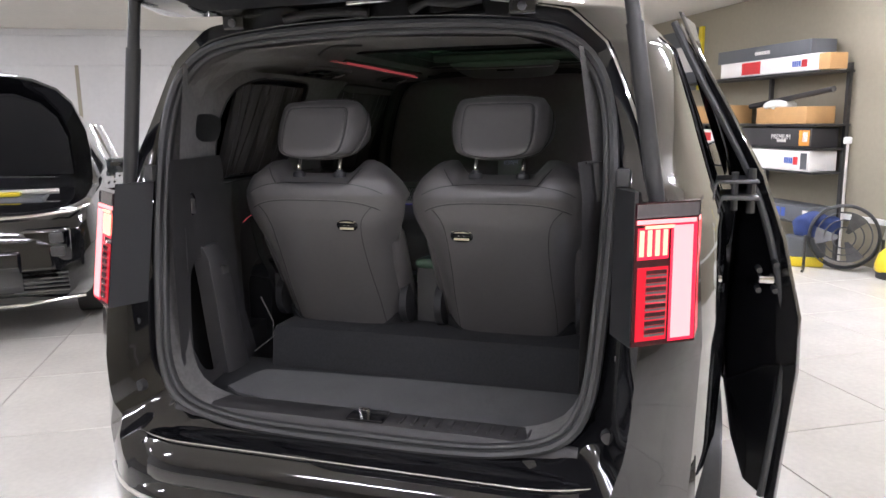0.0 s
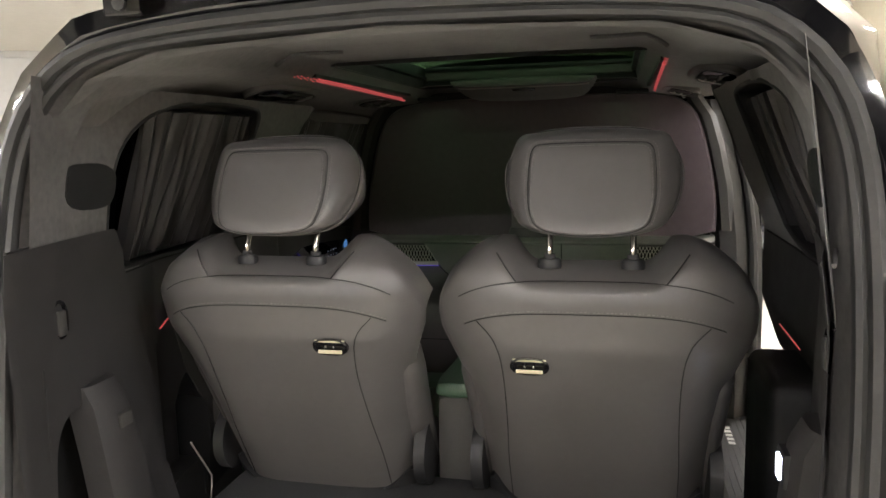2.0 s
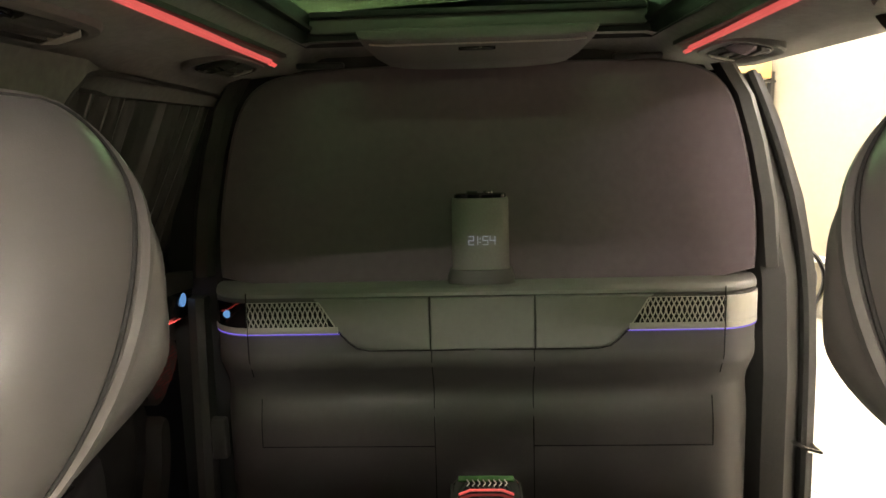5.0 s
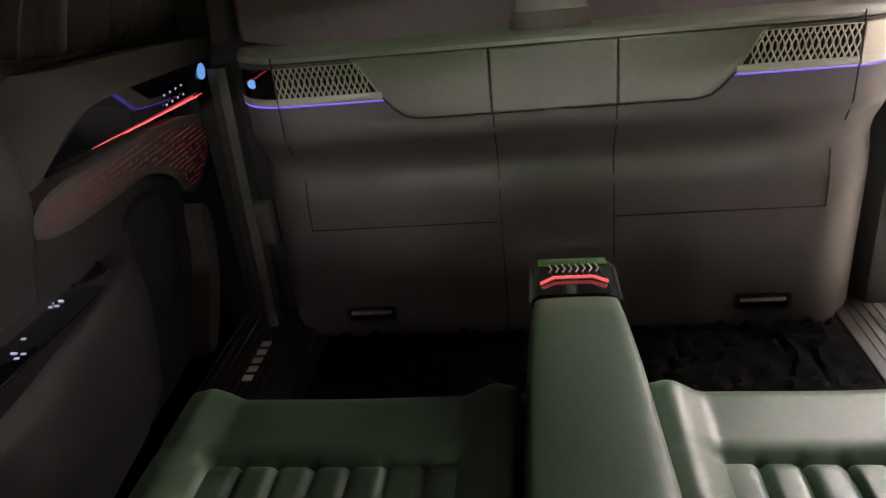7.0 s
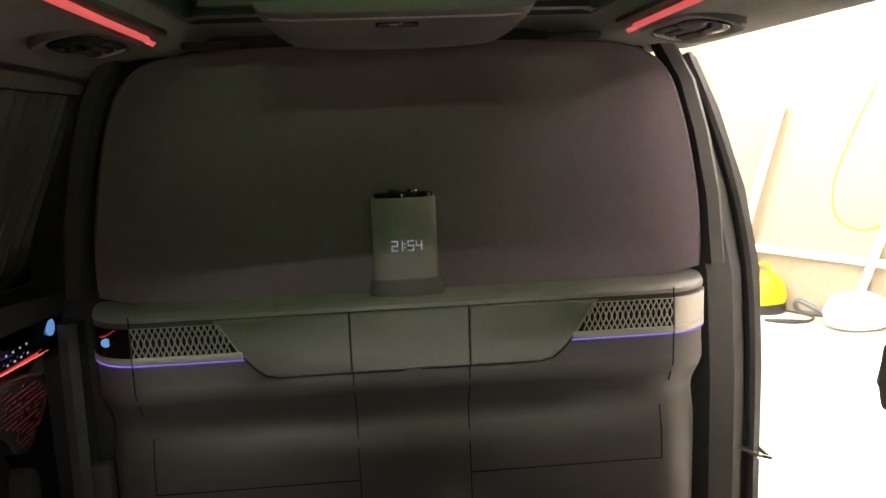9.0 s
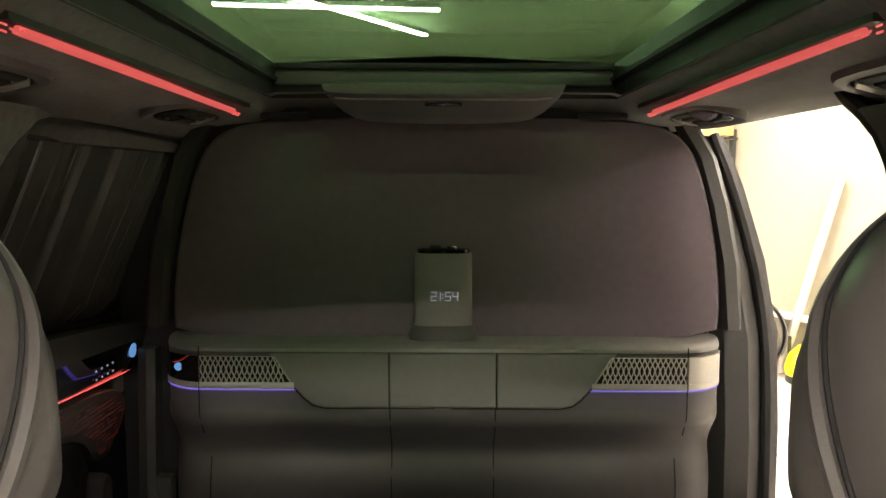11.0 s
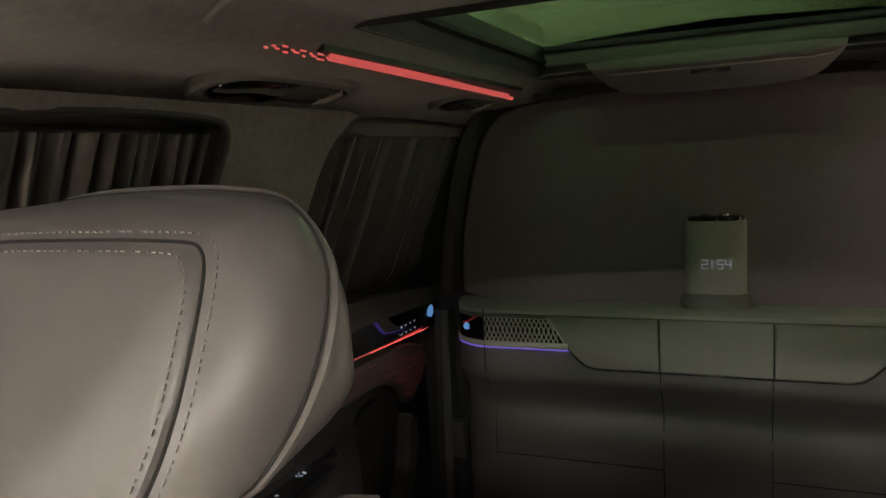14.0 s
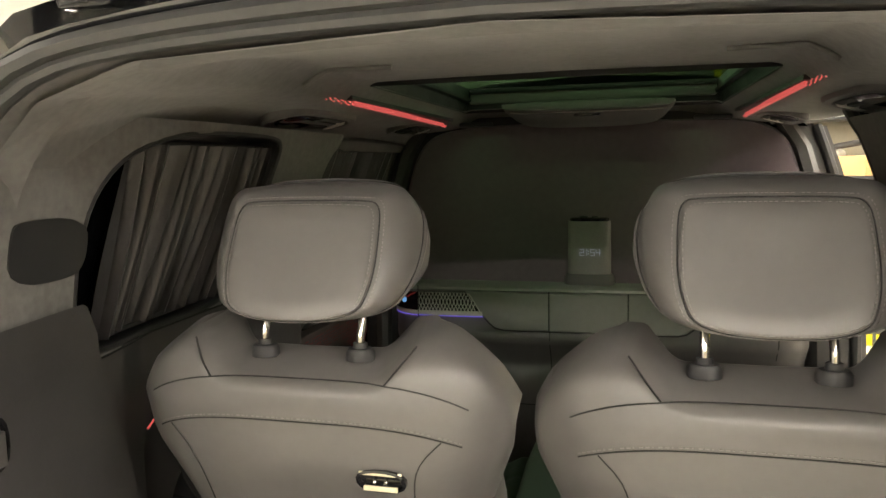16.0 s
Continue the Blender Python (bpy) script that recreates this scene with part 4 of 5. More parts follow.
def digits(text, x, y, z, h, material, parent):
    seg = {"a": ((0, 1), (1, 1)), "b": ((1, 1), (1, .5)), "c": ((1, .5), (1, 0)), "d": ((0, 0), (1, 0)), "e": ((0, 0), (0, .5)), "f": ((0, .5), (0, 1)), "g": ((0, .5), (1, .5))}
    use = {"2": "abged", "1": "bc", "5": "afgcd", "4": "fgbc"}
    w = h * .58
    bm = bmesh.new()
    for ch in text:
        if ch == ":":
            for k in (.3, .7):
                box(bm, x - .0012, x + .0012, y - .0006, y, z + h * k - .0012, z + h * k + .0012)
            x += h * .34
            continue
        if ch == "1":
            x -= w * .60
        for sname in use[ch]:
            (a, b), (c, e) = seg[sname]
            box(bm, x + min(a, c) * w - .0008, x + max(a, c) * w + .0008, y - .0006, y, z + min(b, e) * h - .0008, z + max(b, e) * h + .0008)
        x += w + h * .28
    return part("clock_digits", bm, material, parent, "glowing clock digits", smooth=False)


digits("21:54", -.0300, 2.4286, 1.263, .021, CLOCKLIT, pu)

# ---- seats ----
SEAT_HW = [(.76, .212), (.80, .218), (.90, .222), (1.0, .228), (1.08, .240), (1.14, .262), (1.20, .284), (1.26, .290), (1.31, .284), (1.36, .255), (1.40, .20)]


def seat_top(a):
    """height of the back's upper edge by its place across, 0 at the middle and 1 at the side"""
    return smooth_lerp(a, [(0, 1.326), (.34, 1.327), (.60, 1.368)]) - .110 * max(0, (a - .68) / .32) ** 2.3


def seat_line(z):
    return lerp(z, [(.76, .955), (.82, .930), (.95, .862), (1.08, .800), (1.18, .762), (1.26, .750), (1.32, .765), (1.36, .79), (1.40, .83)])


def seat_back_y(x, z):
    hw = lerp(z, SEAT_HW)
    a = min(1, abs(x) / hw)
    y = seat_line(z) + .085 * a ** 5
    # shallow hollow between the shoulders and the framed centre panel
    edge = .113 + max(0, z - 1.30) * .8
    if z > 1.297 and abs(x) < edge + .012:
        y += .028 * min(1, (z - 1.297) / .022) * min(1, (edge + .012 - abs(x)) / .012)
    return y


def seam_tube(pts, r, m, parent, nm):
    return part(nm, tube(bmesh.new(), pts, r, 6), m, parent)


def stitches(path, parent, gap=.0075, r=.0009):
    """short threads along a line of surface points"""
    pts = [Vector(p) for p in path]
    bm = bmesh.new()
    left = 0.0
    for a, b in zip(pts, pts[1:]):
        L = (b - a).length
        d = (b - a).normalized()
        s = left
        while s < L:
            tube(bm, [a + d * s, a + d * min(L, s + gap * .62)], r, 4)
            s += gap
        left = s - L
    ob = part("stitching", bm, THREAD, parent)
    return ob


HB = .016   # the head restraint sits this far behind its posts' feet


def seat(sx, label):
    cx = sx * .30
    st = thing("cabin_seat", (cx, 1.1, .42), label, "seat", "cabin seats", move=REARWARD)
    # back
    bm = bmesh.new()
    nu, nv = 64, 48
    grid = {}
    for side in (0, 1):
        for i in range(nu + 1):
            s = -1 + 2 * i / nu
            zt = seat_top(abs(s))
            for j in range(nv + 1):
                z = .77 + (zt - .77) * j / nv
                hw = lerp(z, SEAT_HW)
                x = s * hw
                yb = seat_back_y(x, z)
                topk = max(0, (j / nv - .93) / .07)
                yb += .05 * topk * topk
                th = .20 - .08 * (j / nv)
                yf = seat_line(z) + th - .05 * abs(s) ** 6 - (.05 * topk * topk)
                yf = max(yf, yb + .004)
                grid[side, i, j] = bm.verts.new((cx + x, yb if side == 0 else yf, z))
    for i in range(nu):
        for j in range(nv):
            bm.faces.new((grid[0, i, j], grid[0, i + 1, j], grid[0, i + 1, j + 1], grid[0, i, j + 1]))
            bm.faces.new((grid[1, i, j + 1], grid[1, i + 1, j + 1], grid[1, i + 1, j], grid[1, i, j]))
    for j in range(nv):
        bm.faces.new((grid[0, 0, j + 1], grid[1, 0, j + 1], grid[1, 0, j], grid[0, 0, j]))
        bm.faces.new((grid[0, nu, j], grid[1, nu, j], grid[1, nu, j + 1], grid[0, nu, j + 1]))
    for i in range(nu):
        bm.faces.new((grid[0, i, nv], grid[0, i + 1, nv], grid[1, i + 1, nv], grid[1, i, nv]))
        bm.faces.new((grid[0, i, 0], grid[1, i, 0], grid[1, i + 1, 0], grid[0, i + 1, 0]))
    back = part("backrest", bm, LEATHER, st, "smooth grey leather rear of the backrest", angle=60)

    def P(x, z, d=-.0006):
        return (cx + x, seat_back_y(x, z) + d, z)
    row = lambda z, w, drop=0: [P(w * (-1 + i / 20), z - drop * abs(-1 + i / 20) ** 4) for i in range(41)]
    seam_tube(row(1.302, .235, .035), .0011, SEAM_AND_SHADE, back, "seam")
    seam_tube(row(1.246, .225, .03), .0011, SEAM_AND_SHADE, back, "seam")
    stitches(row(1.2505, .225, .03), back)
    for k in (-1, 1):
        side = chaikin([(k * .20, 1.225), (k * .165, 1.19), (k * .155, 1.12), (k * .158, 1.0), (k * .165, .90), (k * .165, .80)], 2, False)
        seam_tube([P(x, z) for x, z in side], .0010, SEAM_AND_SHADE, back, "seam")
        # crease between the shoulder and the saddle under the head restraint
        seam_tube([P(k * (.127 + (z - 1.30) * .8), z, -.0012) for z in (1.300, 1.308, 1.316, 1.324, 1.332, 1.340, 1.347)], .0014, SEAM_AND_SHADE, back, "seam")
        # the front cushion's bolster, proud of the back at the waist
        bol = bmesh.new()
        loft(bol, [[(cx + k * (x0 + .034 * math.cos(a)), seat_line(z) + d + .055 * math.sin(a), z) for a in [i * math.pi / 9 for i in range(18)]] for z, x0, d in ((.775, .212, .150), (.80, .216, .14), (.92, .218, .13), (1.02, .222, .125), (1.09, .226, .12), (1.13, .222, .12), (1.15, .205, .12))])
        part("side_bolster", bol, LEATHER, st)
        # lower side cover
        cov = bmesh.new()
        o = chaikin([(k * .13, .79), (k * .17, .80), (k * .215, .85), (k * .222, .79), (k * .215, .755), (k * .14, .755)], 2)
        loft(cov, [[(cx + x, seat_line(z) - .008 + .05 * abs(x / .21) ** 5, z) for x, z in o], [(cx + x * .98, seat_line(z) + .12, z) for x, z in o]])
        part("side_cover", cov, TRIM, st)
    # anchor plate
    lx = cx - sx * (.117 if sx < 0 else .106)
    z0 = 1.166 if sx < 0 else 1.143
    y0 = seat_back_y(lx - cx, z0)
    pl = bmesh.new()
    o = chaikin([(-1, -1), (1, -1), (1, 1), (-1, 1)], 2)
    loft(pl, [[(lx + a * w, seat_back_y(lx - cx, z0 + b * h) - d, z0 + b * h) for a, b in o] for w, h, d in ((.035, .0180, -.004), (.035, .0180, .004), (.031, .0145, .005), (.030, .0135, .001))])
    an = part("anchor_plate", pl, PAINT2, st, "black child-seat anchor plate with brass loops")
    brass = BRASS
    part("loop_bar", bbox(lx - .024, lx + .024, y0 - .0065, y0 - .003, z0 - .0125, z0 - .0055, bevel=.001), brass, an, smooth=False)
    part("top_bar", bbox(lx - .030, lx + .030, y0 - .0075, y0 - .004, z0 + .0095, z0 + .0145, bevel=.001), BRASS, an, smooth=False)
    for k in (-1, 1):
        bm = bmesh.new()
        bmesh.ops.create_uvsphere(bm, u_segments=10, v_segments=8, radius=.003, matrix=Matrix.Translation((lx + k * .008, y0 - .006, z0 + .001)))
        part("loop_knob", bm, CHROME, an)
    # head restraint
    H = [(-.79, -1), (.79, -1), (1, -.38), (.99, .64), (.94, .93), (.78, 1), (-.78, 1), (-.94, .93), (-.99, .64), (-1, -.38)]
    o = chaikin(H, 3)
    H2 = [(-.54, -1), (.54, -1), (.93, -.48), (1.05, -.10), (.70, .46), (.30, .92), (-.30, .92), (-.70, .46), (-1.05, -.10), (-.93, -.48)]
    o2 = chaikin(H2, 3)
    bm = bmesh.new()
    rings = []
    zc = 1.471

    def slant(y):
        return .05 if y < .884 else .05 - .05 * min(1, (y - .884) / .076)

    def shape(y):
        k = max(0, min(1, (y - .84) / .09))
        return [(a + (c - a) * k, b + (d - b) * k) for (a, b), (c, d) in zip(o, o2)]
    for y, w, h, dz in ((.8115, .03, .02, -.011), (.8095, .07, .05, -.011), (.8085, .091, .070, -.011), (.811, .0985, .0755, -.011), (.816, .1005, .0775, -.011), (.816, .1020, .0785, -.010), (.823, .1140, .0845, -.007), (.845, .1335, .0915, -.003), (.872, .1410, .0950, 0), (.876, .1410, .0950, 0), (.884, .1440, .097, .001), (.896, .146, .097, -.001), (.910, .1465, .091, -.008), (.921, .142, .082, -.016), (.929, .131, .069, -.021), (.934, .104, .053, -.024), (.936, .05, .03, -.024), (.937, .01, .006, -.024)):
        rings.append([(cx + a * w * (1.085 if y < .85 else 1.10 if y < .90 else 1.07), y - HB + slant(y) * (b * h + dz) / .1, zc + dz + b * h) for a, b in shape(y)])
    loft(bm, rings)
    hr = part("headrest", bm, LEATHER, st, "grey leather head restraint with stitched border", angle=50)

    def border(w, h, y, dz=-.008):
        return [(cx + a * w * (1.085 if y < .85 else 1.10 if y < .90 else 1.07), y - HB + slant(y) * (b * h + dz) / .1, zc + dz + b * h) for a, b in shape(y)]
    b1 = border(.0955, .0735, .8083, -.011)
    stitches(b1 + b1[:1], hr, .0058, .0008)
    b2 = border(.1065, .0812, .8180, -.009)
    stitches(b2 + b2[:1], hr, .0058, .0008)
    part("seam", tube(bmesh.new(), border(.1010, .0780, .8156, -.0105), .0011, 6, True), SEAM_AND_SHADE, hr)
    part("seam", tube(bmesh.new(), border(.1416, .0955, .8735, 0), .0012, 6, True), SEAM_AND_SHADE, hr)
    part("welt", tube(bmesh.new(), border(.1415, .0952, .8810, 0), .0048, 8, True), LEATHER, hr)
    for k in (-1, 1):
        px = cx + k * .0730
        po = part("post", tube(bmesh.new(), [(px, .822, 1.310), (px, .820, 1.340), (px, .822, 1.352), (px, .832, 1.372), (px, .842, 1.40)], .0058, 14), CHROME, st, "chrome headrest post")
        bm = bmesh.new()
        loft(bm, [[(px + r * math.cos(a), .821 + r * .8 * math.sin(a), z - .012) for a in [i * math.pi / 10 for i in range(20)]] for r, z in ((.021, 1.328), (.021, 1.340), (.017, 1.345), (.011, 1.3455), (.010, 1.353), (.007, 1.354))])
        part("post_collar", bm, TRIM, st)
    # cushion: side bolsters, front roll and ribbed centre
    x0, x1 = cx - .215, cx + .215
    bm = bmesh.new()
    nx, ny = 90, 60
    rows = []
    for j in range(ny + 1):
        y = 1.02 + .605 * j / ny
        r = []
        for i in range(nx + 1):
            u = -1 + 2 * i / nx
            z = .845 + .022 * smooth_lerp(abs(u), [(0, 0), (.62, .1), (.82, 1), (.92, .8), (1, -1.2)])
            z += .012 * (y - 1.05)
            if j / ny > .92:
                z -= .05 * ((j / ny - .92) / .08) ** 2
            if abs(u) < .66 and y < 1.475:
                z -= .004
                k = (u * 5.2) % 1.0
                z -= .010 * math.exp(-((k - .5) / .10) ** 2)
            z -= .011 * math.exp(-((y - 1.478) / .007) ** 2) * (1 if abs(u) < .7 else .3)
            r.append(bm.verts.new((cx + u * .235, y, z)))
        rows.append(r)
    low = []
    for j, r in enumerate(rows):
        low.append([bm.verts.new((v.co.x, v.co.y, .66)) for v in (r[0], r[-1])])
    for a, b in zip(rows, rows[1:]):
        for i in range(nx):
            bm.faces.new((a[i], a[i + 1], b[i + 1], b[i]))
    for j in range(ny):
        bm.faces.new((rows[j][0], rows[j + 1][0], low[j + 1][0], low[j][0]))
        bm.faces.new((rows[j + 1][-1], rows[j][-1], low[j][1], low[j + 1][1]))
    bm.faces.new([low[-1][0]] + rows[-1] + [low[-1][1]])
    part("cushion", bm, GREEN_LIT, st, "ribbed leather seat cushion with green roof light in its colour", angle=55)
    part("base", bbox(cx - .20, cx + .20, 1.0, 1.60, .425, .68, bevel=.02), TRIM, st)
    for k in (-1, 1):
        part("recliner_cover", loft(bmesh.new(), [[(cx + k * d, 1.0 + .075 * math.cos(a), .87 + .075 * math.sin(a)) for a in [i * math.pi / 12 for i in range(24)]] for d in (.225, .250)]), TRIM, st)
    return st


seat(-1, "grey leather captain seat with green-lit cushion beside the curtained wall")
seat(1, "grey leather captain seat with green-lit cushion beside the open door")

# centre console with its padded armrest
con = thing("centre_console", (0, 1.3, .42), "centre console with green-lit padded armrest between the seats", "console", move=REARWARD)
bm = bmesh.new()
loft(bm, [[(x * w, y, z) for x, z in chaikin([(-1, .50), (1, .50), (1, zt - .02), (.8, zt), (-.8, zt), (-1, zt - .02)], 1)] for y, w, zt in ((1.02, .040, .985), (1.03, .043, .995), (1.2, .055, .95), (1.63, .055, .91), (1.65, .05, .90))])
part("body", bm, PILLAR, con)
bm = bmesh.new()
rings = []
for y, w, z0, z1 in ((1.015, .036, .992, 1.012), (1.02, .044, .985, 1.018), (1.10, .056, .955, 1.010), (1.3, .066, .935, .990), (1.5, .064, .92, .974), (1.60, .060, .912, .966), (1.645, .056, .91, .962), (1.66, .045, .916, .952)):
    o = chaikin([(-w, z0), (w, z0), (w, z1 - .006), (w * .75, z1), (-w * .75, z1), (-w, z1 - .006)], 2)
    rings.append([(x, y, z) for x, z in o])
loft(bm, rings)
part("armrest_pad", bm, GREEN_LIT, con, "leather armrest pad with green roof light in its colour", angle=55)
bm = bmesh.new()
o = [(-.056, 0.8960), (.056, 0.8960), (.056, 0.9540), (.045, 0.9610), (-.045, 0.9610), (-.056, 0.9540)]
loft(bm, [[(x, y, z - d) for x, z in o] for y, d in ((1.655, 0), (1.750, .006), (1.762, .02))])
tip = part("console_tip", bm, BLACKGLASS, con, "black glass console tip with green top edge")
part("chrome_frame", tube(bmesh.new(), [(-.0575, 1.650, 0.9510), (-.0575, 1.745, 0.9480), (-.045, 1.762, 0.9500), (.045, 1.762, 0.9500), (.0575, 1.745, 0.9480), (.0575, 1.650, 0.9510)], .003), CHROME, tip)
part("green_edge", bbox(-.048, .048, 1.742, 1.762, 0.9510, 0.9580, bevel=.003), mat("green_lacquer", (.08, .20, .07), .25, coat=.5), tip)
part("red_light", tube(bmesh.new(), [(-.044, 1.682, 0.9625), (-.026, 1.697, 0.9625), (.026, 1.697, 0.9625), (.044, 1.682, 0.9625)], .0022), REDLED, tip)
bm = bmesh.new()
for i in range(8):
    tube(bm, [(-.032 + i * .009, 1.712, 0.9618), (-.028 + i * .009, 1.722, 0.9618), (-.032 + i * .009, 1.734, 0.9618)], .0011, 4)
part("lattice", bm, SATIN, tip)

# cabin floor, riser, mats
part("cabin_floor", bbox(-.86, .86, .80, 2.56, .36, .418), DKCARPET, van, smooth=False)
riser = bmesh.new()
loft(riser, [[(x, y, z) for y, z in ((.80, .66), (.815, .775), (.835, .795), (1.02, .795), (1.02, .42), (.80, .42))] for x in (-.50, .60)])
part("seat_riser", riser, DKCARPET, van, "black carpeted riser behind the seats")
part("cargo_floor", bbox(-.62, .62, .40, .86, .60, .664), DKCARPET, van, smooth=False)
cm = thing("cargo_mat", (0, .62, .665), "dark grey velour mat on the cargo floor", "mat", move=REARWARD)
bm = bmesh.new()
o = chaikin([(-.53, .475), (.55, .475), (.57, .50), (.57, .755), (.55, .775), (-.47, .745), (-.50, .70)], 2)
loft(bm, [[(x, y, z) for x, y in o] for z in (.665, .674)])
part("velour", bm, CARPET, cm)
sp = bmesh.new()
loft(sp, [[(x, y, z) for y, z in ((.372, .665), (.385, .682), (.41, .686), (.47, .684), (.485, .672), (.485, .62), (.372, .62))] for x in (-.60, -.56, -.3, 0, .3, .56, .60)])
part("sill_plate", sp, CARGOTRIM, van, "dark ribbed loading sill plate")
for i in range(12):
    x = .12 + i * .035
    part("sill_rib", bbox(x - .004, x + .004, .40, .45, .685, .690, bevel=.002), CARGOTRIM, van)
part("striker_well", bbox(-.035, .075, .388, .445, .684, .692, bevel=.003), BLACKGLASS, van)
part("lock_striker", tube(bmesh.new(), [(.005, .41, .688), (.005, .405, .715), (.028, .405, .715), (.028, .41, .688)], .006), CHROME, van)
part("lock_lip", bbox(-.02, .075, .432, .447, .690, .700, bevel=.003), TRIM, van)
for nm, x0, x1, y0, y1 in (("fur_mat", -.60, -.07, 1.70, 2.40), ("fur_mat", .07, .66, 1.70, 2.40)):
    fm = thing(nm, ((x0 + x1) / 2, 2.05, .42), "black shaggy fur floor mat in front of the seats", "mat", "fur mats")
    bm = bmesh.new()
    n = 34
    rnd = random.Random(int(x1 * 100))
    vs = [[bm.verts.new((x0 + (x1 - x0) * i / n + rnd.uniform(-.006, .006), y0 + (y1 - y0) * j / n + rnd.uniform(-.006, .006), .419 + (.030 + rnd.uniform(-.011, .011)) * (0 if i in (0, n) or j in (0, n) else 1))) for i in range(n + 1)] for j in range(n + 1)]
    for j in range(n):
        for i in range(n):
            bm.faces.new((vs[j][i], vs[j][i + 1], vs[j + 1][i + 1], vs[j + 1][i]))
    part("fur_pad", bm, FUR, fm)
for s in (-1, 1):
    sl = part("door_sill", bbox(s * .76 - .10, s * .76 + .12, 1.5, 2.54, .40, .432, bevel=.006), TRIM if s < 0 else PILLAR, van, "ribbed door sill plate")
    for i in range(9):
        part("sill_groove", bbox(s * (.69 + .022 * i) - .002, s * (.69 + .022 * i) + .002, 1.6, 2.5, .432, .4345), PILLAR, sl, smooth=False)
    for i in range(5):
        part("sill_mark", bbox(s * .757 - .012, s * .757 + .012, 2.19 + .036 * i, 2.212 + .036 * i, .4346, .4365), WHITEM, sl, smooth=False)

# cargo side trims
for s in (-1, 1):
    bm = bmesh.new()
    sheet(bm, .44, .99, .62, 1.398, .014, lambda y, z: (s * (side_x(y, max(1.2, z)) - .007 - (.0 if z > .8 else (.8 - z) * .25)), y, z), keep=[(.43, .61), (.43, 1.388), (.80, 1.388), (.84, 1.33), (.97, .95), (1.0, .61)], holes=[chaikin([(.53, .70), (.53, .95), (.56, 1.06), (.66, 1.07), (.70, 1.04), (.74, .70)], 2)])
    part("cargo_side_panel", bm, CARGOTRIM, van, "black cargo side panel with a storage recess")
    part("recess_back", bbox(s * .755 - .02, s * .755 + .02, .45, .85, .62, 1.12), SEAM_AND_SHADE, van, smooth=False)
    part("trim_ledge", tube(bmesh.new(), [(s * (side_x(y, 1.2) - .004), y, 1.386) for y in (.46, .6, .8)], .003), CARGOTRIM, van)
    part("speaker_cover", prism(bmesh.new(), [(s * (side_x(y, z) - .003), y, z) for y, z in chaikin([(.63, 1.44), (.77, 1.43), (.80, 1.455), (.795, 1.52), (.65, 1.525), (.635, 1.51)], 2)], (s * .01, 0, 0)), TRIM, van)
    hk = part("coat_hook", loft(bmesh.new(), [[(s * (.640 - d), .600 + a * w, 1.245 + b * h) for a, b in chaikin([(-1, -1), (1, -1), (1, 1), (-1, 1)], 2)] for w, h, d in ((.022, .036, 0), (.022, .036, .006), (.016, .030, .008), (.014, .028, .002))]), PAINT2, van, "small dark fold-out hook")
    part("hook_tab", bbox(s * .632 - .004, s * .632 + .004, .592, .612, 1.215, 1.262, bevel=.003), PILLAR, hk)
    if s < 0:
        part("lashing_eye", bbox(s * .612 - .008, s * .612 + .008, .700, .735, 1.00, 1.03, bevel=.004), PILLAR, van)
    part("panel_post", loft(bmesh.new(), [[(s * (x0 + .05), y0 - .01, z), (s * x0, y0, z), (s * (x0 - .008), y0 + .02, z), (s * (x0 - .008), y0 + w - .02, z), (s * x0, y0 + w, z), (s * (x0 + .05), y0 + w + .01, z)] for z, x0, y0, w in ((.640, .600, .690, .125), (.80, .610, .675, .12), (.95, .615, .660, .105), (1.06, .622, .648, .095), (1.10, .640, .645, .09))]), CARGOTRIM, van)
    if s < 0:
        part("accent_line", tube(bmesh.new(), [(s * .60, .515, 1.18), (s * .598, .508, 1.02)], .0012), STEEL, van)
    if s < 0:
        part("net_line", tube(bmesh.new(), [(s * .63, .96, .86), (s * .625, 1.03, .745), (s * .625, 1.02, .69), (s * .63, .90, .672)], .0022), SATIN, van)
cl = thing("cargo_lamp", (.61, .72, .98), "small lit white lamp in the cargo side panel", "light", move=REARWARD)
part("housing", bbox(.603, .66, .690, .745, .985, 1.045, bevel=.006), TRIM, cl)
part("lens", bbox(.599, .606, .704, .730, .995, 1.035, bevel=.003), mat("lit_white_lens", (.8, .8, .9), .3, glow=(.8, .88, 1.0), power=6), cl)

# left door's inner panel
dp = thing("door_panel", (-.78, 2.2, .5), "closed sliding door lined with dark trim, black glass panel and red-lit speaker", "door", move=(-.040, .042, -.010))
XD = -.776


def door_x(z):
    return XD - (.38 * min(.24, 1.10 - z) if z < 1.10 else -.10 * (z - 1.10))


def slabp(name, pts, thick, material, parent, dx=0.0, label="", sm=True):
    o = pts
    bm = bmesh.new()
    cy = sum(p[0] for p in o) / len(o)
    cz = sum(p[1] for p in o) / len(o)
    k = .97
    loft(bm, [[(door_x(z) - .03 + dx, y, z) for y, z in o], [(door_x(z) + thick * .7 + dx, y, z) for y, z in o], [(door_x(z) + thick + dx, cy + (y - cy) * k, cz + (z - cz) * k) for y, z in o]])
    return part(name, bm, material, parent, label)


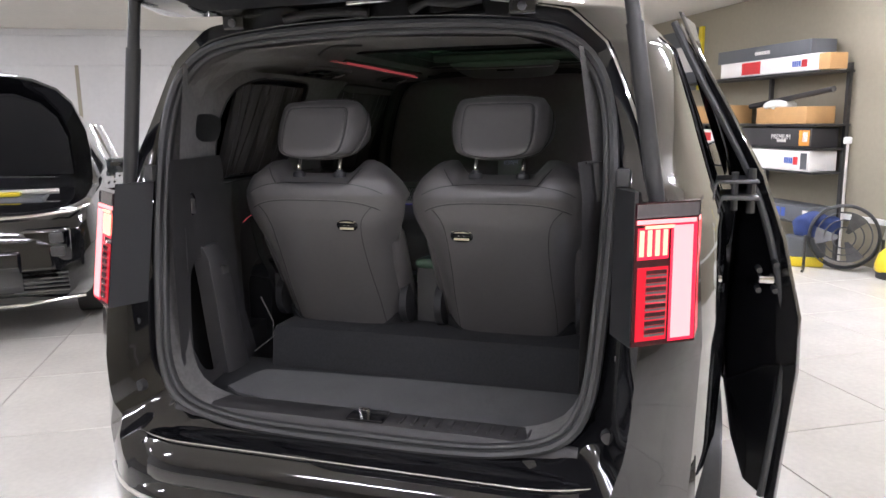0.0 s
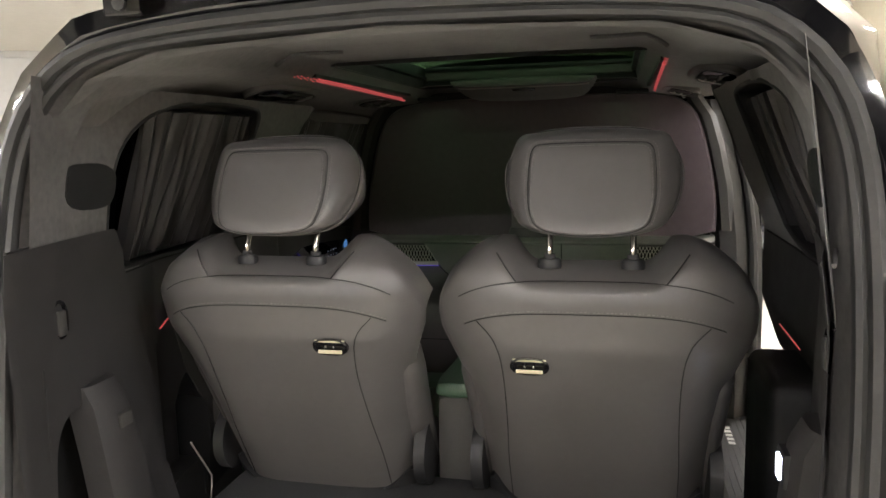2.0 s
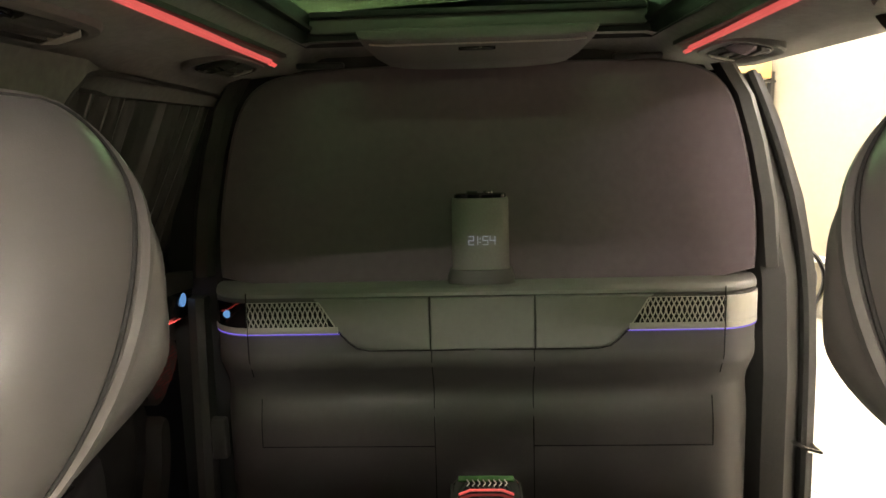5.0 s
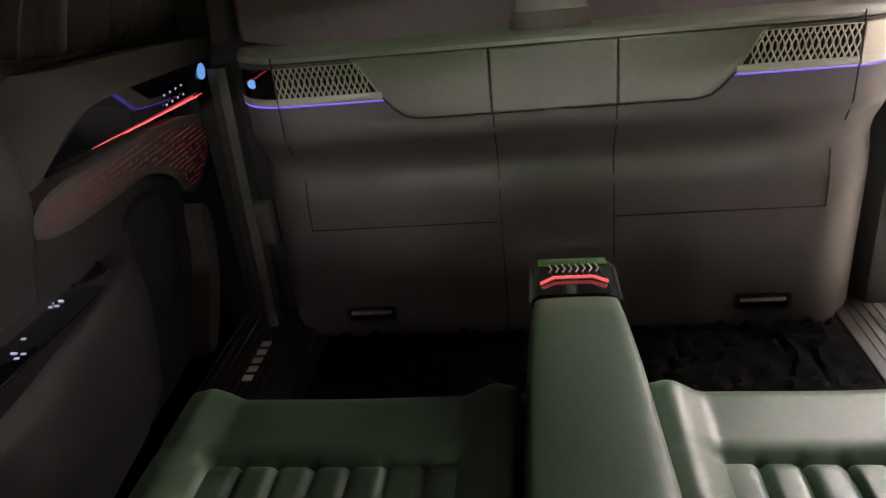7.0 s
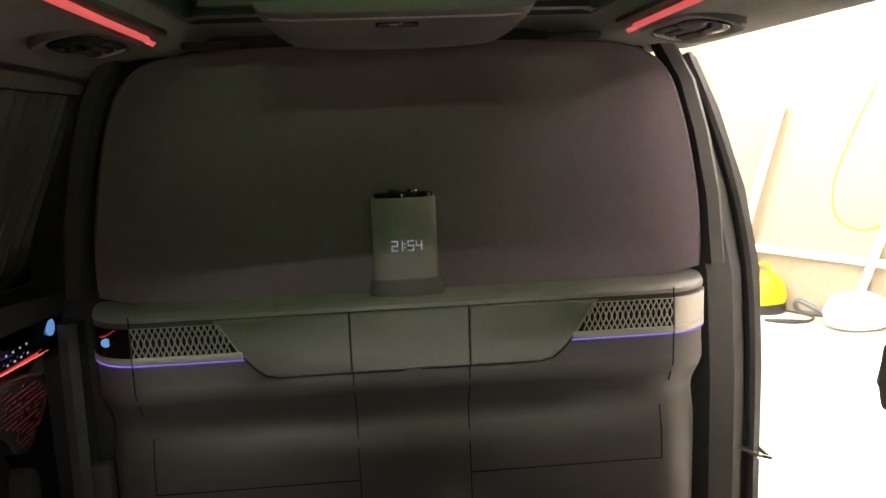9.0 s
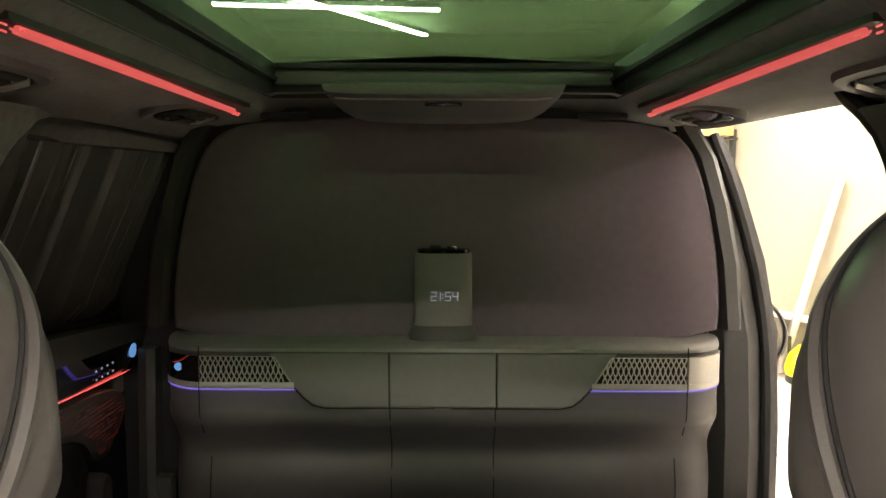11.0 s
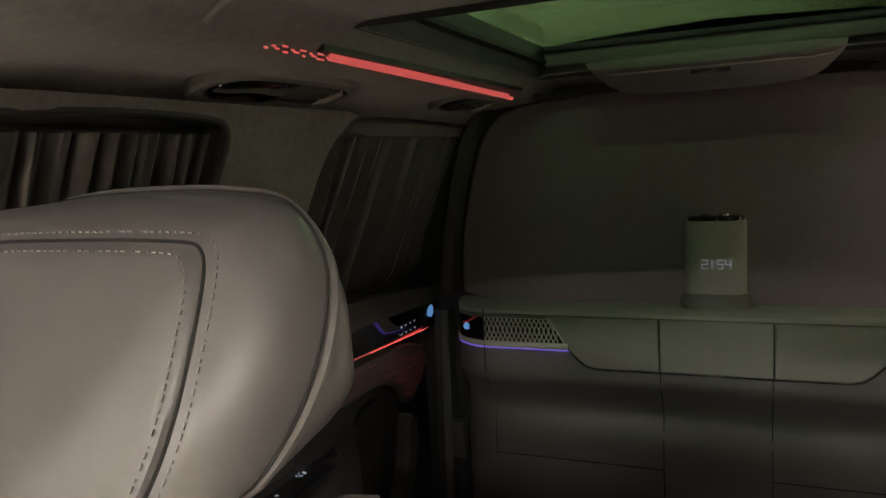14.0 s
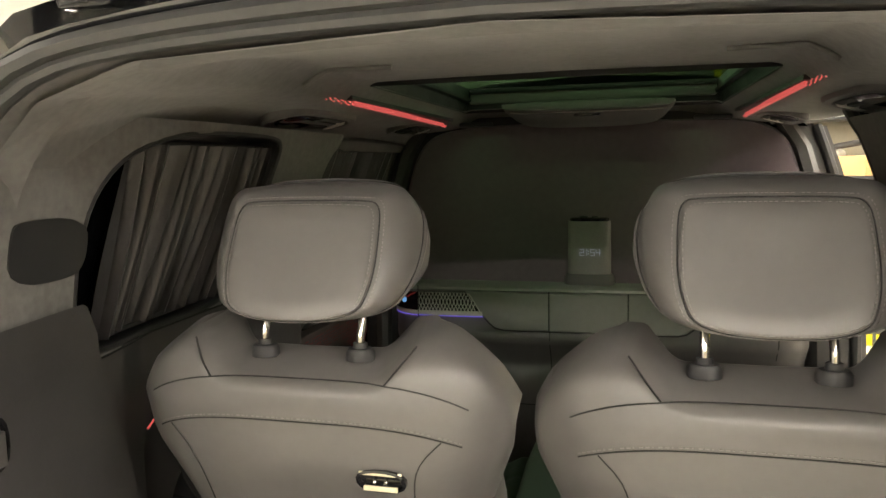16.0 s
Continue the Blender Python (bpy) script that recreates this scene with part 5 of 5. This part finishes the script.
slabp("belt_trim", chaikin([(1.72, 1.30), (1.80, 1.27), (2.2, 1.235), (2.62, 1.185), (2.74, 1.17), (2.74, 1.135), (2.3, 1.165), (2.0, 1.185), (1.9, 1.17), (1.80, 1.115), (1.76, 1.10), (1.70, 1.14)], 2), .012, PILLAR, dp)
bg = slabp("glass_panel", chaikin([(1.81, 1.108), (1.815, 1.13), (1.90, 1.172), (2.0, 1.186), (2.3, 1.170), (2.73, 1.145), (2.73, 1.06), (2.42, 1.078), (1.87, 1.112)], 1), .010, BLACKGLASS, dp, label="glossy black touch panel")
part("red_line", tube(bmesh.new(), [(XD + .010, 1.87, 1.116), (XD + .010, 2.42, 1.084)], .0011, 6), REDLED, bg)
# added hidden strip under the line, which washes the speaker cloth with red
part("added_glow_strip", prism(bmesh.new(), [(XD + .004, 1.90, 1.1115), (XD + .009, 1.90, 1.1115), (XD + .009, 2.40, 1.0825), (XD + .004, 2.40, 1.0825)], (0, 0, .0008)), mat("red_wash_helper", (.5, .05, .05), .5, glow=(1.0, .10, .09), power=.9, var=.02), bg, smooth=False)
bm = bmesh.new()
bmesh.ops.create_cone(bm, cap_ends=True, segments=28, radius1=.019, radius2=.019, depth=.004, matrix=pose(XD + .013, 2.437, 1.132, 0, 90, 0))
dial = part("blue_dial", bm, BLUEDIAL, bg)
for j in range(3):
    for i in range(4):
        part("touch_icon", bbox(XD + .0115, XD + .0125, 2.24 + .028 * i, 2.246 + .028 * i, 1.105 + .020 * j, 1.109 + .020 * j), ICON, bg, smooth=False)
spk_o = chaikin([(1.77, 1.02), (1.785, 1.09), (2.0, 1.088), (2.22, 1.075), (2.40, 1.045), (2.50, .98), (2.53, .90), (2.50, .84), (2.42, .83), (2.33, .92), (2.18, .985), (2.02, .985), (1.85, .99)], 2)
sk = slabp("speaker_panel", spk_o, .012, SPEAKER, dp, label="perforated speaker panel with painted red glow")
rnd = random.Random(11)
# perforations lit by the red line; its light is given as their own glow
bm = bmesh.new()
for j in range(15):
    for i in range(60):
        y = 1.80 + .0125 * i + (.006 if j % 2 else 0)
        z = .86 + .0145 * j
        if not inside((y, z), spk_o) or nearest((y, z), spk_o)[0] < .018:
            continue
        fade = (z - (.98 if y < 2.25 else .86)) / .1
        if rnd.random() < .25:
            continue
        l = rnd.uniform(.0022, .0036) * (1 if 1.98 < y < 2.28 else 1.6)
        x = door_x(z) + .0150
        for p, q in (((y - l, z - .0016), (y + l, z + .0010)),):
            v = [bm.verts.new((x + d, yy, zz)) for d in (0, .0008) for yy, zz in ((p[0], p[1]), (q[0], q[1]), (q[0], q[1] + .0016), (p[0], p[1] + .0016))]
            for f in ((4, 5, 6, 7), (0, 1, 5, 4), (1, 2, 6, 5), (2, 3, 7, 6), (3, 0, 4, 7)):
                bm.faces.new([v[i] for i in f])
part("perforation_painted_glow", bm, mat("perforation_painted_glow", (.25, .02, .02), .6, glow=(1.0, .16, .14), power=.014), sk, smooth=False)
slabp("lower_panel", chaikin([(1.62, 1.08), (1.77, 1.015), (2.02, .98), (2.18, .98), (2.32, .915), (2.40, .83), (2.38, .70), (2.30, .56), (2.24, .47), (1.62, .47)], 2), .003, TRIM, dp)
# raised near-black slab; the pull recess's shade is put into its colour
slabp("pull_recess_shade", chaikin([(2.03, .93), (2.16, .955), (2.25, .90), (2.28, .80), (2.24, .66), (2.10, .62), (2.02, .75)], 2), .024, SEAM_AND_SHADE, dp)
slabp("scoop_rim", chaikin([(2.36, .82), (2.42, .82), (2.40, .66), (2.31, .52), (2.25, .47), (2.22, .50), (2.30, .60), (2.35, .70)], 2), .05, PILLAR, dp)
# armrest shelf with cup holder and switches
arm2 = part("armrest_shelf", loft(bmesh.new(), [[(x, y, z) for x, z in chaikin([(-.95, .50), (w - .05, .50), (w, .74), (w, zt - .02), (w - .02, zt), (-.95, zt)], 1)] for y, w, zt in ((1.20, -.70, .885), (1.55, -.71, .89), (1.85, -.74, .895), (2.0, -.78, .895), (2.06, -.84, .885))]), TRIM, dp)
bm = bmesh.new()
loft(bm, [[(-.824 + r * math.cos(a), 1.892 + r * 1.05 * math.sin(a), z) for a in [i * math.pi / 14 for i in range(28)]] for r, z in ((.046, .890), (.046, .900), (.040, .902), (.038, .892), (.037, .84))])
cup = part("cup_holder", bm, STEEL, arm2, "dark cup holder with metal rim")
part("switch_panel", bbox(-.90, -.755, 1.45, 1.85, .892, .899, bevel=.003), BLACKGLASS, arm2)
rnd = random.Random(3)
for i in range(26):
    x, y = -.885 + .115 * rnd.random(), 1.48 + .34 * rnd.random()
    part("switch_icon", bbox(x - .004, x + .004, y - .002, y + .002, .8995, .9003), ICON, arm2, smooth=False)
part("front_gap_column", loft(bmesh.new(), [[(-.80, y, z), (-.775, y - .01, z), (-.755, y, z), (-.755, y + .05, z), (-.80, y + .05, z)] for z, y in ((.43, 2.44), (.80, 2.46), (1.12, 2.48))]), PILLAR, van)
part("belt_buckle_cover", bbox(-.775, -.715, 2.46, 2.50, .66, .78, bevel=.012), PILLAR, van)

# seat belts beside the seats
part("red_trim_line", tube(bmesh.new(), [(.695, 1.02, 1.125), (.693, 1.10, 1.13), (.69, 1.18, 1.135)], .0016), REDLED, van, "thin glowing red trim line")
# added box blocks the bright gap between right seat and door opening
part("gap_block_box", bbox(.665, .92, 1.12, 1.42, .42, 1.02, bevel=.03, seg=3), TRIM, van, "dark box added beside the seat to close a bright gap")
for s in (-1,):
    sb = thing("seat_belt", (s * .66, 1.15, .8), "black seat belt with dark buckle beside the seat", "seat belt", move=REARWARD)
    bm = bmesh.new()
    loft(bm, [[(s * x, y - .022, z), (s * x, y + .022, z), (s * (x + .003), y + .022, z), (s * (x + .003), y - .022, z)] for x, y, z in ((.715, 1.06, 1.18), (.69, 1.08, 1.0), (.66, 1.10, .92), (.62, 1.10, .82))])
    part("webbing", bm, TRIM, sb)
    part("buckle", bbox(s * .62 - .018, s * .62 + .018, 1.07, 1.11, .86, .93, bevel=.01), PILLAR, sb)
    if s < 0:
        part("red_glint", tube(bmesh.new(), [(s * .672, .94, 1.14), (s * .685, .99, 1.15), (s * .70, 1.06, 1.155)], .002), REDLED, sb)

# ---- things along the showroom's east wall ----
rack = thing("wall_shelf", room(5.35, 5.2), "black steel wall shelf filled with film boxes", "shelf")


def rbox(u0, u1, v0, v1, z0, z1, bevel=.0):
    bm = bbox(u0, u1, v0, v1, z0, z1, bevel=bevel)
    bmesh.ops.transform(bm, matrix=pose(0, 0, 0, 0, 0, 30), verts=bm.verts[:])
    return bm


V0, V1 = 4.80, 8.6
for z in (.40, .92, 1.16 - .0, 1.40, 1.93):
    part("shelf_board", rbox(5.28, 5.68, V0, V1, z - .02, z), STEEL, rack, smooth=False)
for v in (V0 + .02, 6.0, 7.3, V1 - .02):
    part("upright", rbox(5.62, 5.66, v - .02, v + .02, 0.0, 2.0), STEEL, rack, smooth=False)


def carton(name, u0, u1, v0, v1, z0, z1, m, label, marks=()):
    t = thing(name, room((u0 + u1) / 2, (v0 + v1) / 2, z0), label, "box", "boxes on the shelf")
    part("body", rbox(u0, u1, v0, v1, z0, z1, .006), m, t)
    for a, b, c, d, mm in marks:
        part("print", rbox(u0 - .003, u0 - .0005, v0 + (v1 - v0) * a, v0 + (v1 - v0) * b, z0 + (z1 - z0) * c, z0 + (z1 - z0) * d), mm, t, smooth=False)
    return t


def letters(n, a, b, m, c=.3, d=.7):
    return [(a + (b - a) * i / n, a + (b - a) * (i + .75) / n, c, d, m) for i in range(n)]


carton("film_box", 5.30, 5.62, 4.85, 6.5, 1.935, 2.10, CARDW, "white printed film box lying on the top shelf", letters(4, .16, .24, INKB, .3, .65) + [(.10, .15, .25, .7, INKR), (.55, .75, .1, .9, INKR)])
carton("film_box", 5.32, 5.62, 5.0, 6.6, 2.105, 2.25, CARDG, "grey printed film box stacked on a white one", letters(9, .40, .56, CARDW, .35, .6))
carton("small_box", 5.30, 5.5, 4.70, 4.86, 1.935, 2.09, CARD, "small brown cardboard box at the end of the shelf")
carton("open_carton", 5.28, 5.62, 4.95, 5.75, 1.405, 1.58, CARD, "open brown cardboard tray on the shelf")
carton("open_carton", 5.30, 5.62, 6.3, 7.4, 1.405, 1.62, CARD, "brown cardboard carton on the shelf")
carton("film_box", 5.28, 5.6, 4.86, 6.1, 1.165, 1.36, CARDB, "black and orange film box on the middle shelf", [(.02, .14, .1, .9, INKO), (.04, .10, .3, .8, CARDW)] + letters(8, .30, .42, CARDW, .25, .4))
carton("film_box", 5.30, 5.6, 6.4, 7.6, 1.165, 1.33, CARDW, "white film box on the middle shelf", [(.2, .5, .2, .8, INKR)])
carton("film_box", 5.27, 5.6, 4.86, 6.2, .925, 1.13, CARDW, "white printed film box with coloured bars", letters(4, .18, .28, INKB, .35, .65) + [(.12, .17, .3, .7, INKR), (.02, .09, .1, .9, CARDG)])
carton("film_box", 5.27, 5.6, 4.8, 6.0, .405, .56, CARDG, "grey blue printed film box on the low shelf", letters(3, .3, .5, INKB, .2, .8) + [(.02, .08, .2, .8, CARDW)])
# the word on the black carton
tx = bpy.data.curves.new("box_word", "FONT")
tx.body = "PREMIUM"
tx.size, tx.extrude, tx.align_x = .075, .001, "LEFT"
word = new("box_word", tx)
word.data.materials.append(CARDW)
word.matrix_basis = Matrix.Translation(room(5.276, 5.47, 1.245)) @ pose(0, 0, 0, 90, 0, -60)
tagged(word, "white printed word on the black film box", "lettering")
# bar clamp, roll and bags on the boxes
t = thing("film_roll", room(5.4, 5.4, 1.6), "dark film roll lying across the cardboard tray", "roll")
part("core", tube(bmesh.new(), [room(5.33, 4.66, 1.74), room(5.45, 6.1, 1.60)], .028, 14), CARDB, t)
t = thing("plastic_bag", room(5.42, 5.5, 1.58), "crumpled clear plastic bag in the tray", "bag")
bm = bmesh.new()
bmesh.ops.create_icosphere(bm, subdivisions=3, radius=.12, matrix=Matrix.Translation(room(5.42, 5.55, 1.60)) @ Matrix.Diagonal((1.4, 1.6, .55, 1)))
for v in bm.verts:
    v.co += Vector(v.co).normalized() * noise.noise(v.co * 14) * .05
part("film", bm, WHITEM, t)
po = thing("wall_poster", room(5.68, 8.6, 2.0), "framed poster of a car on the wall", "poster")
part("sheet", rbox(5.67, 5.695, 7.6, 8.9, 1.85, 2.68), CARDG, po, smooth=False)
part("frame_edge", rbox(5.66, 5.70, 7.52, 7.60, 1.85, 2.68), YELLOW, po, smooth=False)
part("picture_band", rbox(5.665, 5.6695, 7.7, 8.8, 2.1, 2.45), CARDW, po, smooth=False)

pl = thing("white_pipe", (2.5, 7.0, .0), "white plastic pipe standing against the wall", "pipe")
part("tube", tube(bmesh.new(), [(2.50, 7.0, .0), (2.50, 7.0, 1.22)], .022, 12), WHITEM, pl)
part("pipe_cap", bbox(2.46, 2.54, 6.96, 7.04, 1.20, 1.27, bevel=.01), WHITEM, pl)
for (p, q, r) in (((2.74, 6.49, .42), (2.965, 6.145, 1.57), .035), ((3.27, 5.66, .45), (3.47, 5.34, 1.35), .03)):
    lp = thing("leaning_pole", p, "silver pole leaning against the wall on the trunking", "pole", "leaning poles")
    part("tube", tube(bmesh.new(), [(p[0], p[1], 0), q], r, 12), SATIN, lp)
hose = thing("yellow_hose", (3.4, 5.4, .6), "yellow air hose hanging on the wall", "hose")
part("coil", tube(bmesh.new(), chaikin([(3.43, 5.49, 2.0), (3.30, 5.70, 1.5), (3.21, 5.86, 1.0), (3.23, 5.82, .72), (3.35, 5.62, .66), (3.47, 5.39, .85)], 2, False), .012), YELLOW, hose)


def vacuum(x, y, s):
    v = thing("wet_vacuum", (x, y, 0), "yellow and black cleaner standing on the floor", "vacuum")
    bm = bmesh.new()
    loft(bm, [[(x + r * math.cos(a), y + r * .8 * math.sin(a), z) for a in [i * math.pi / 10 for i in range(20)]] for r, z in ((.02 * s, .30 * s), (.12 * s, .29 * s), (.19 * s, .22 * s), (.22 * s, .12 * s), (.21 * s, .06 * s), (.1 * s, .05 * s))])
    part("hood", bm, YELLOW, v)
    part("base", tube(bmesh.new(), [(x, y, 0), (x, y, .07 * s)], .2 * s, 20), TRIM, v)
    part("carry_handle", tube(bmesh.new(), [(x - .09, y, .27), (x - .07, y, .36), (x + .07, y, .36), (x + .09, y, .27)], .016), YELLOW, v)
    part("cord", tube(bmesh.new(), chaikin([(x + .1, y - .1, .02), (x + .3, y - .35, .012), (x + .05, y - .5, .012), (x - .2, y - .3, .012), (x + .15, y - .45, .014)], 3, False), .009), TRIM, v)
    return v


vacuum(2.86, 6.18, 1.0)
st = thing("steam_cleaner", (3.25, 5.55, 0), "white steam cleaner with grey hose on the floor", "cleaner")
bm = bmesh.new()
loft(bm, [[(3.25 + r * 1.4 * math.cos(a), 5.55 + r * math.sin(a), z) for a in [i * math.pi / 10 for i in range(20)]] for r, z in ((.10, 0.0), (.15, .03), (.17, .12), (.13, .22), (.05, .26))])
part("body", bm, WHITEM, st)
part("tube", tube(bmesh.new(), chaikin([(3.05, 5.65, .1), (2.9, 5.75, .2), (2.98, 5.85, .05), (3.2, 5.8, .03)], 2, False), .02), CARDG, st)
fan = thing("floor_fan", (2.5, 6.35, 0), "grey floor fan standing on a bent steel foot", "fan")
fc = Vector((2.42, 6.42, .33))
fd = (Vector((.8, -1.4, .5)) - fc).normalized()
sd = fd.cross(Vector((0, 0, 1))).normalized()
fu = sd.cross(fd)
for r in (.10, .17, .24, .29):
    part("guard_ring", tube(bmesh.new(), [fc + (sd * math.cos(a) + fu * math.sin(a)) * r + fd * (.06 - .12 * (r / .3) ** 2) for a in [i * math.pi / 20 for i in range(40)]], .006, 6, True), GREYBAG, fan)
bm = bmesh.new()
loft(bm, [[fc + (sd * math.cos(a) + fu * math.sin(a)) * r - fd * d for a in [i * math.pi / 20 for i in range(40)]] for r, d in ((.30, .0), (.315, .02), (.315, .09), (.30, .11), (.295, .05))], True, False)
part("housing", bm, GREYBAG, fan)
for k in range(3):
    a0 = k * 2.1
    bm = bmesh.new()
    loft(bm, [[fc + (sd * math.cos(a0 + w) + fu * math.sin(a0 + w)) * r + fd * (.02 - w * .06) for w in (-.3, -.1, .1, .35)] + [fc + (sd * math.cos(a0 + w) + fu * math.sin(a0 + w)) * r + fd * (.012 - w * .06) for w in (.35, .1, -.1, -.3)] for r in (.05, .15, .25)])
    part("blade", bm, GREYBAG, fan)
for k in (-1, 1):
    part("foot", tube(bmesh.new(), [fc + sd * .33 * k, fc + sd * .33 * k + Vector((0, 0, -.31)), fc + sd * .33 * k + fd * .25 * Vector((1, 1, 0)).length / 1.41 + Vector((0, 0, -.32))], .014), STEEL, fan)
bg = thing("tool_bag", (2.15, 6.75, 0), "dark blue cloth tool bag on the floor", "bag")
bm = bmesh.new()
bmesh.ops.create_icosphere(bm, subdivisions=3, radius=.2, matrix=Matrix.Translation((2.22, 6.72, .38)) @ Matrix.Diagonal((1.1, .9, .8, 1)))
for v in bm.verts:
    v.co += Vector((1, 1, .6)) * noise.noise(v.co * 7) * .05
part("cloth", bm, BLUEBAG, bg)
tb = thing("tool_case", (2.1, 6.7, 0), "grey plastic tool case with yellow foot on the floor", "case")
part("case_body", bbox(1.95, 2.30, 6.55, 6.8, .09, .30, bevel=.03), CARDG, tb)
part("yellow_foot", bbox(1.96, 2.29, 6.54, 6.79, 0, .10, bevel=.02), YELLOW, tb)

# ---- the second car with its bonnet up ----
car = thing("parked_car", (-5.0, 3.8, 0), "glossy black car with raised bonnet parked on the tiles", "car")
CM = Matrix.Translation((-3.98, 2.42, 0)) @ pose(0, 0, 0, 0, 0, 38)


def cp(name, bm, m, label="", **k):
    bmesh.ops.transform(bm, matrix=CM, verts=bm.verts[:])
    return part(name, bm, m, car, label, **k)


def car_sec(y, w, z0, zb, zt, wt):
    half = [(0, z0), (w * .8, z0), (w, z0 + .12), (w * 1.01, zb * .72), (w * .97, zb), (wt, zb + (zt - zb) * .75), (wt * .85, zt), (0, zt + .015)]
    half = chaikin(half, 1, False)
    return [(x, y, z) for x, z in half + [(-a, b) for a, b in half[-2:0:-1]]]


bm = bmesh.new()
loft(bm, [car_sec(*a) for a in ((-.30, .70, .42, .60, .70, .60), (-.24, .84, .26, .78, .86, .76), (-.10, .93, .22, .88, .93, .84), (.3, .955, .22, .93, .96, .88), (1.0, .965, .22, .98, 1.0, .90), (1.25, .97, .22, 1.0, 1.06, .88), (1.75, .97, .22, 1.02, 1.50, .76), (2.2, .97, .22, 1.03, 1.63, .70), (3.3, .97, .22, 1.04, 1.63, .70), (4.2, .95, .25, 1.04, 1.45, .72), (4.55, .85, .4, .95, 1.1, .72))])
cp("body", bm, PAINT)
for s in (-1, 1):
    for a, b in ((1.55, 2.35), (2.45, 3.25)):
        bm = bmesh.new()
        pts = [(s * .958, a + (.12 if a < 2 else 0), 1.09), (s * .958, b, 1.09), (s * .80, b - .02, 1.49), (s * .80, a + (.45 if a < 2 else .03), 1.49)]
        prism(bm, pts, (s * .012, 0, 0))
        cp("side_window", bm, SMOKE, smooth=False)
        bm = bmesh.new()
        tube(bm, [(s * (p[0] * s + .014), p[1], p[2]) for p in pts], .009, 6, True)
        cp("window_trim", bm, CHROME)
    cp("mirror", bbox(s * 1.06 - .10, s * 1.06 + .08, 1.40, 1.52, 1.06, 1.20, bevel=.035, seg=3), PAINT)
    cp("mirror_foot", bbox(s * .99 - .04, s * .99 + .04, 1.44, 1.50, 1.03, 1.08, bevel=.01), PAINT)
    for yy in (.62, 3.6):
        cp("wheel", tube(bmesh.new(), [(s * .74, yy, .36), (s * .975, yy, .36)], .36, 36), RUBBER)
    for yy in (1.95, 2.85):
        cp("door_handle", bbox(s * .985 - .012, s * .985 + .012, yy, yy + .2, .93, .955, bevel=.008), CHROME)
    bm = bmesh.new()
    box(bm, s * .66 - .15, s * .66 + .15, -.285, -.18, .56, .80, bevel=.03)
    lampb = cp("headlamp", bm, BLACKGLASS)
    for j in range(2):
        bm = bbox(s * .72 - .045, s * .72 + .045, -.30, -.27, .60 + .095 * j, .67 + .095 * j, bevel=.012)
        cp("lamp_lens", bm, STEEL)
    bm = bmesh.new()
    tube(bm, [(s * .30, -.29, .875), (s * .6, -.27, .885), (s * .82, -.20, .90), (s * .92, -.02, .93)], .010)
    cp("light_strip", bm, CHROME)
    for j in range(5):
        cp("intake_slat", bbox(s * .60 - .17, s * .60 + .17, -.30, -.26, .36 + .03 * j, .372 + .03 * j), STEEL, smooth=False)
cp("grille_panel", bbox(-.5, .5, -.315, -.25, .36, .66, bevel=.03), BLACKGLASS)
bm = bmesh.new()
tube(bm, [(-.86, -.22, .30), (-.5, -.33, .285), (.5, -.33, .285), (.86, -.22, .30)], .014)
cp("chin_strip", bm, CHROME)
# raised bonnet: thin shell hinged at the windscreen
bm = bmesh.new()
rings = []
for k, w in ((0, .86), (.3, .88), (.5, .87), (.75, .80), (.87, .71), (.95, .56), (.985, .40), (1, .22)):
    y, z = 1.20 - 1.05 * k * .62, 1.05 + 1.05 * k * .80
    rings.append([(x * w, y + .05 * (1 - x * x) + d * .8, z + .05 * (1 - x * x) + d * .6) for d, row in ((0, (-1, -.6, 0, .6, 1)), (-.035, (1, .6, 0, -.6, -1))) for x in row])
loft(bm, rings)
cp("bonnet", bm, PAINT, "raised black bonnet")
bm = bmesh.new()
loft(bm, [[(x * w, 1.20 - 1.05 * k * .62 - .03, 1.05 + 1.05 * k * .80 - .035) for x in (-1, -.5, 0, .5, 1)] + [(x * w, 1.20 - 1.05 * k * .62 - .05, 1.05 + 1.05 * k * .80 - .05) for x in (1, .5, 0, -.5, -1)] for k, w in ((.10, .72), (.45, .73), (.65, .68), (.78, .58), (.86, .42))])
cp("bonnet_lining", bm, TRIM)
cp("engine_cover", bbox(-.62, .62, .1, 1.0, .90, .99, bevel=.04), CARDG)
cp("cross_brace", tube(bmesh.new(), [(-.7, .25, 1.01), (.7, .25, 1.01)], .02), SATIN)
cp("yellow_cap", bbox(.30, .46, .12, .22, .99, 1.02, bevel=.01), YELLOW)

# ---- floor tiles, last ----
N = .9
tile_me = bpy.data.meshes.new("floor_tile")
bm = bbox(-N / 2 + .003, N / 2 - .003, -N / 2 + .003, N / 2 - .003, -.005, 0, bevel=.0015, seg=1)
bm.to_mesh(tile_me)
bm.free()
tile_me.materials.append(TILE)
for i in range(int((U_WALL - U_FAR) / N)):
    for j in range(int((V_WALL - V_BACK) / N)):
        ob = new("tile", tile_me)
        ob.matrix_basis = Matrix.Translation(room(U_WALL - N * (i + .5), V_BACK + N * (j + .5))) @ pose(0, 0, 0, 0, 0, 30)
        ob.parent = floor
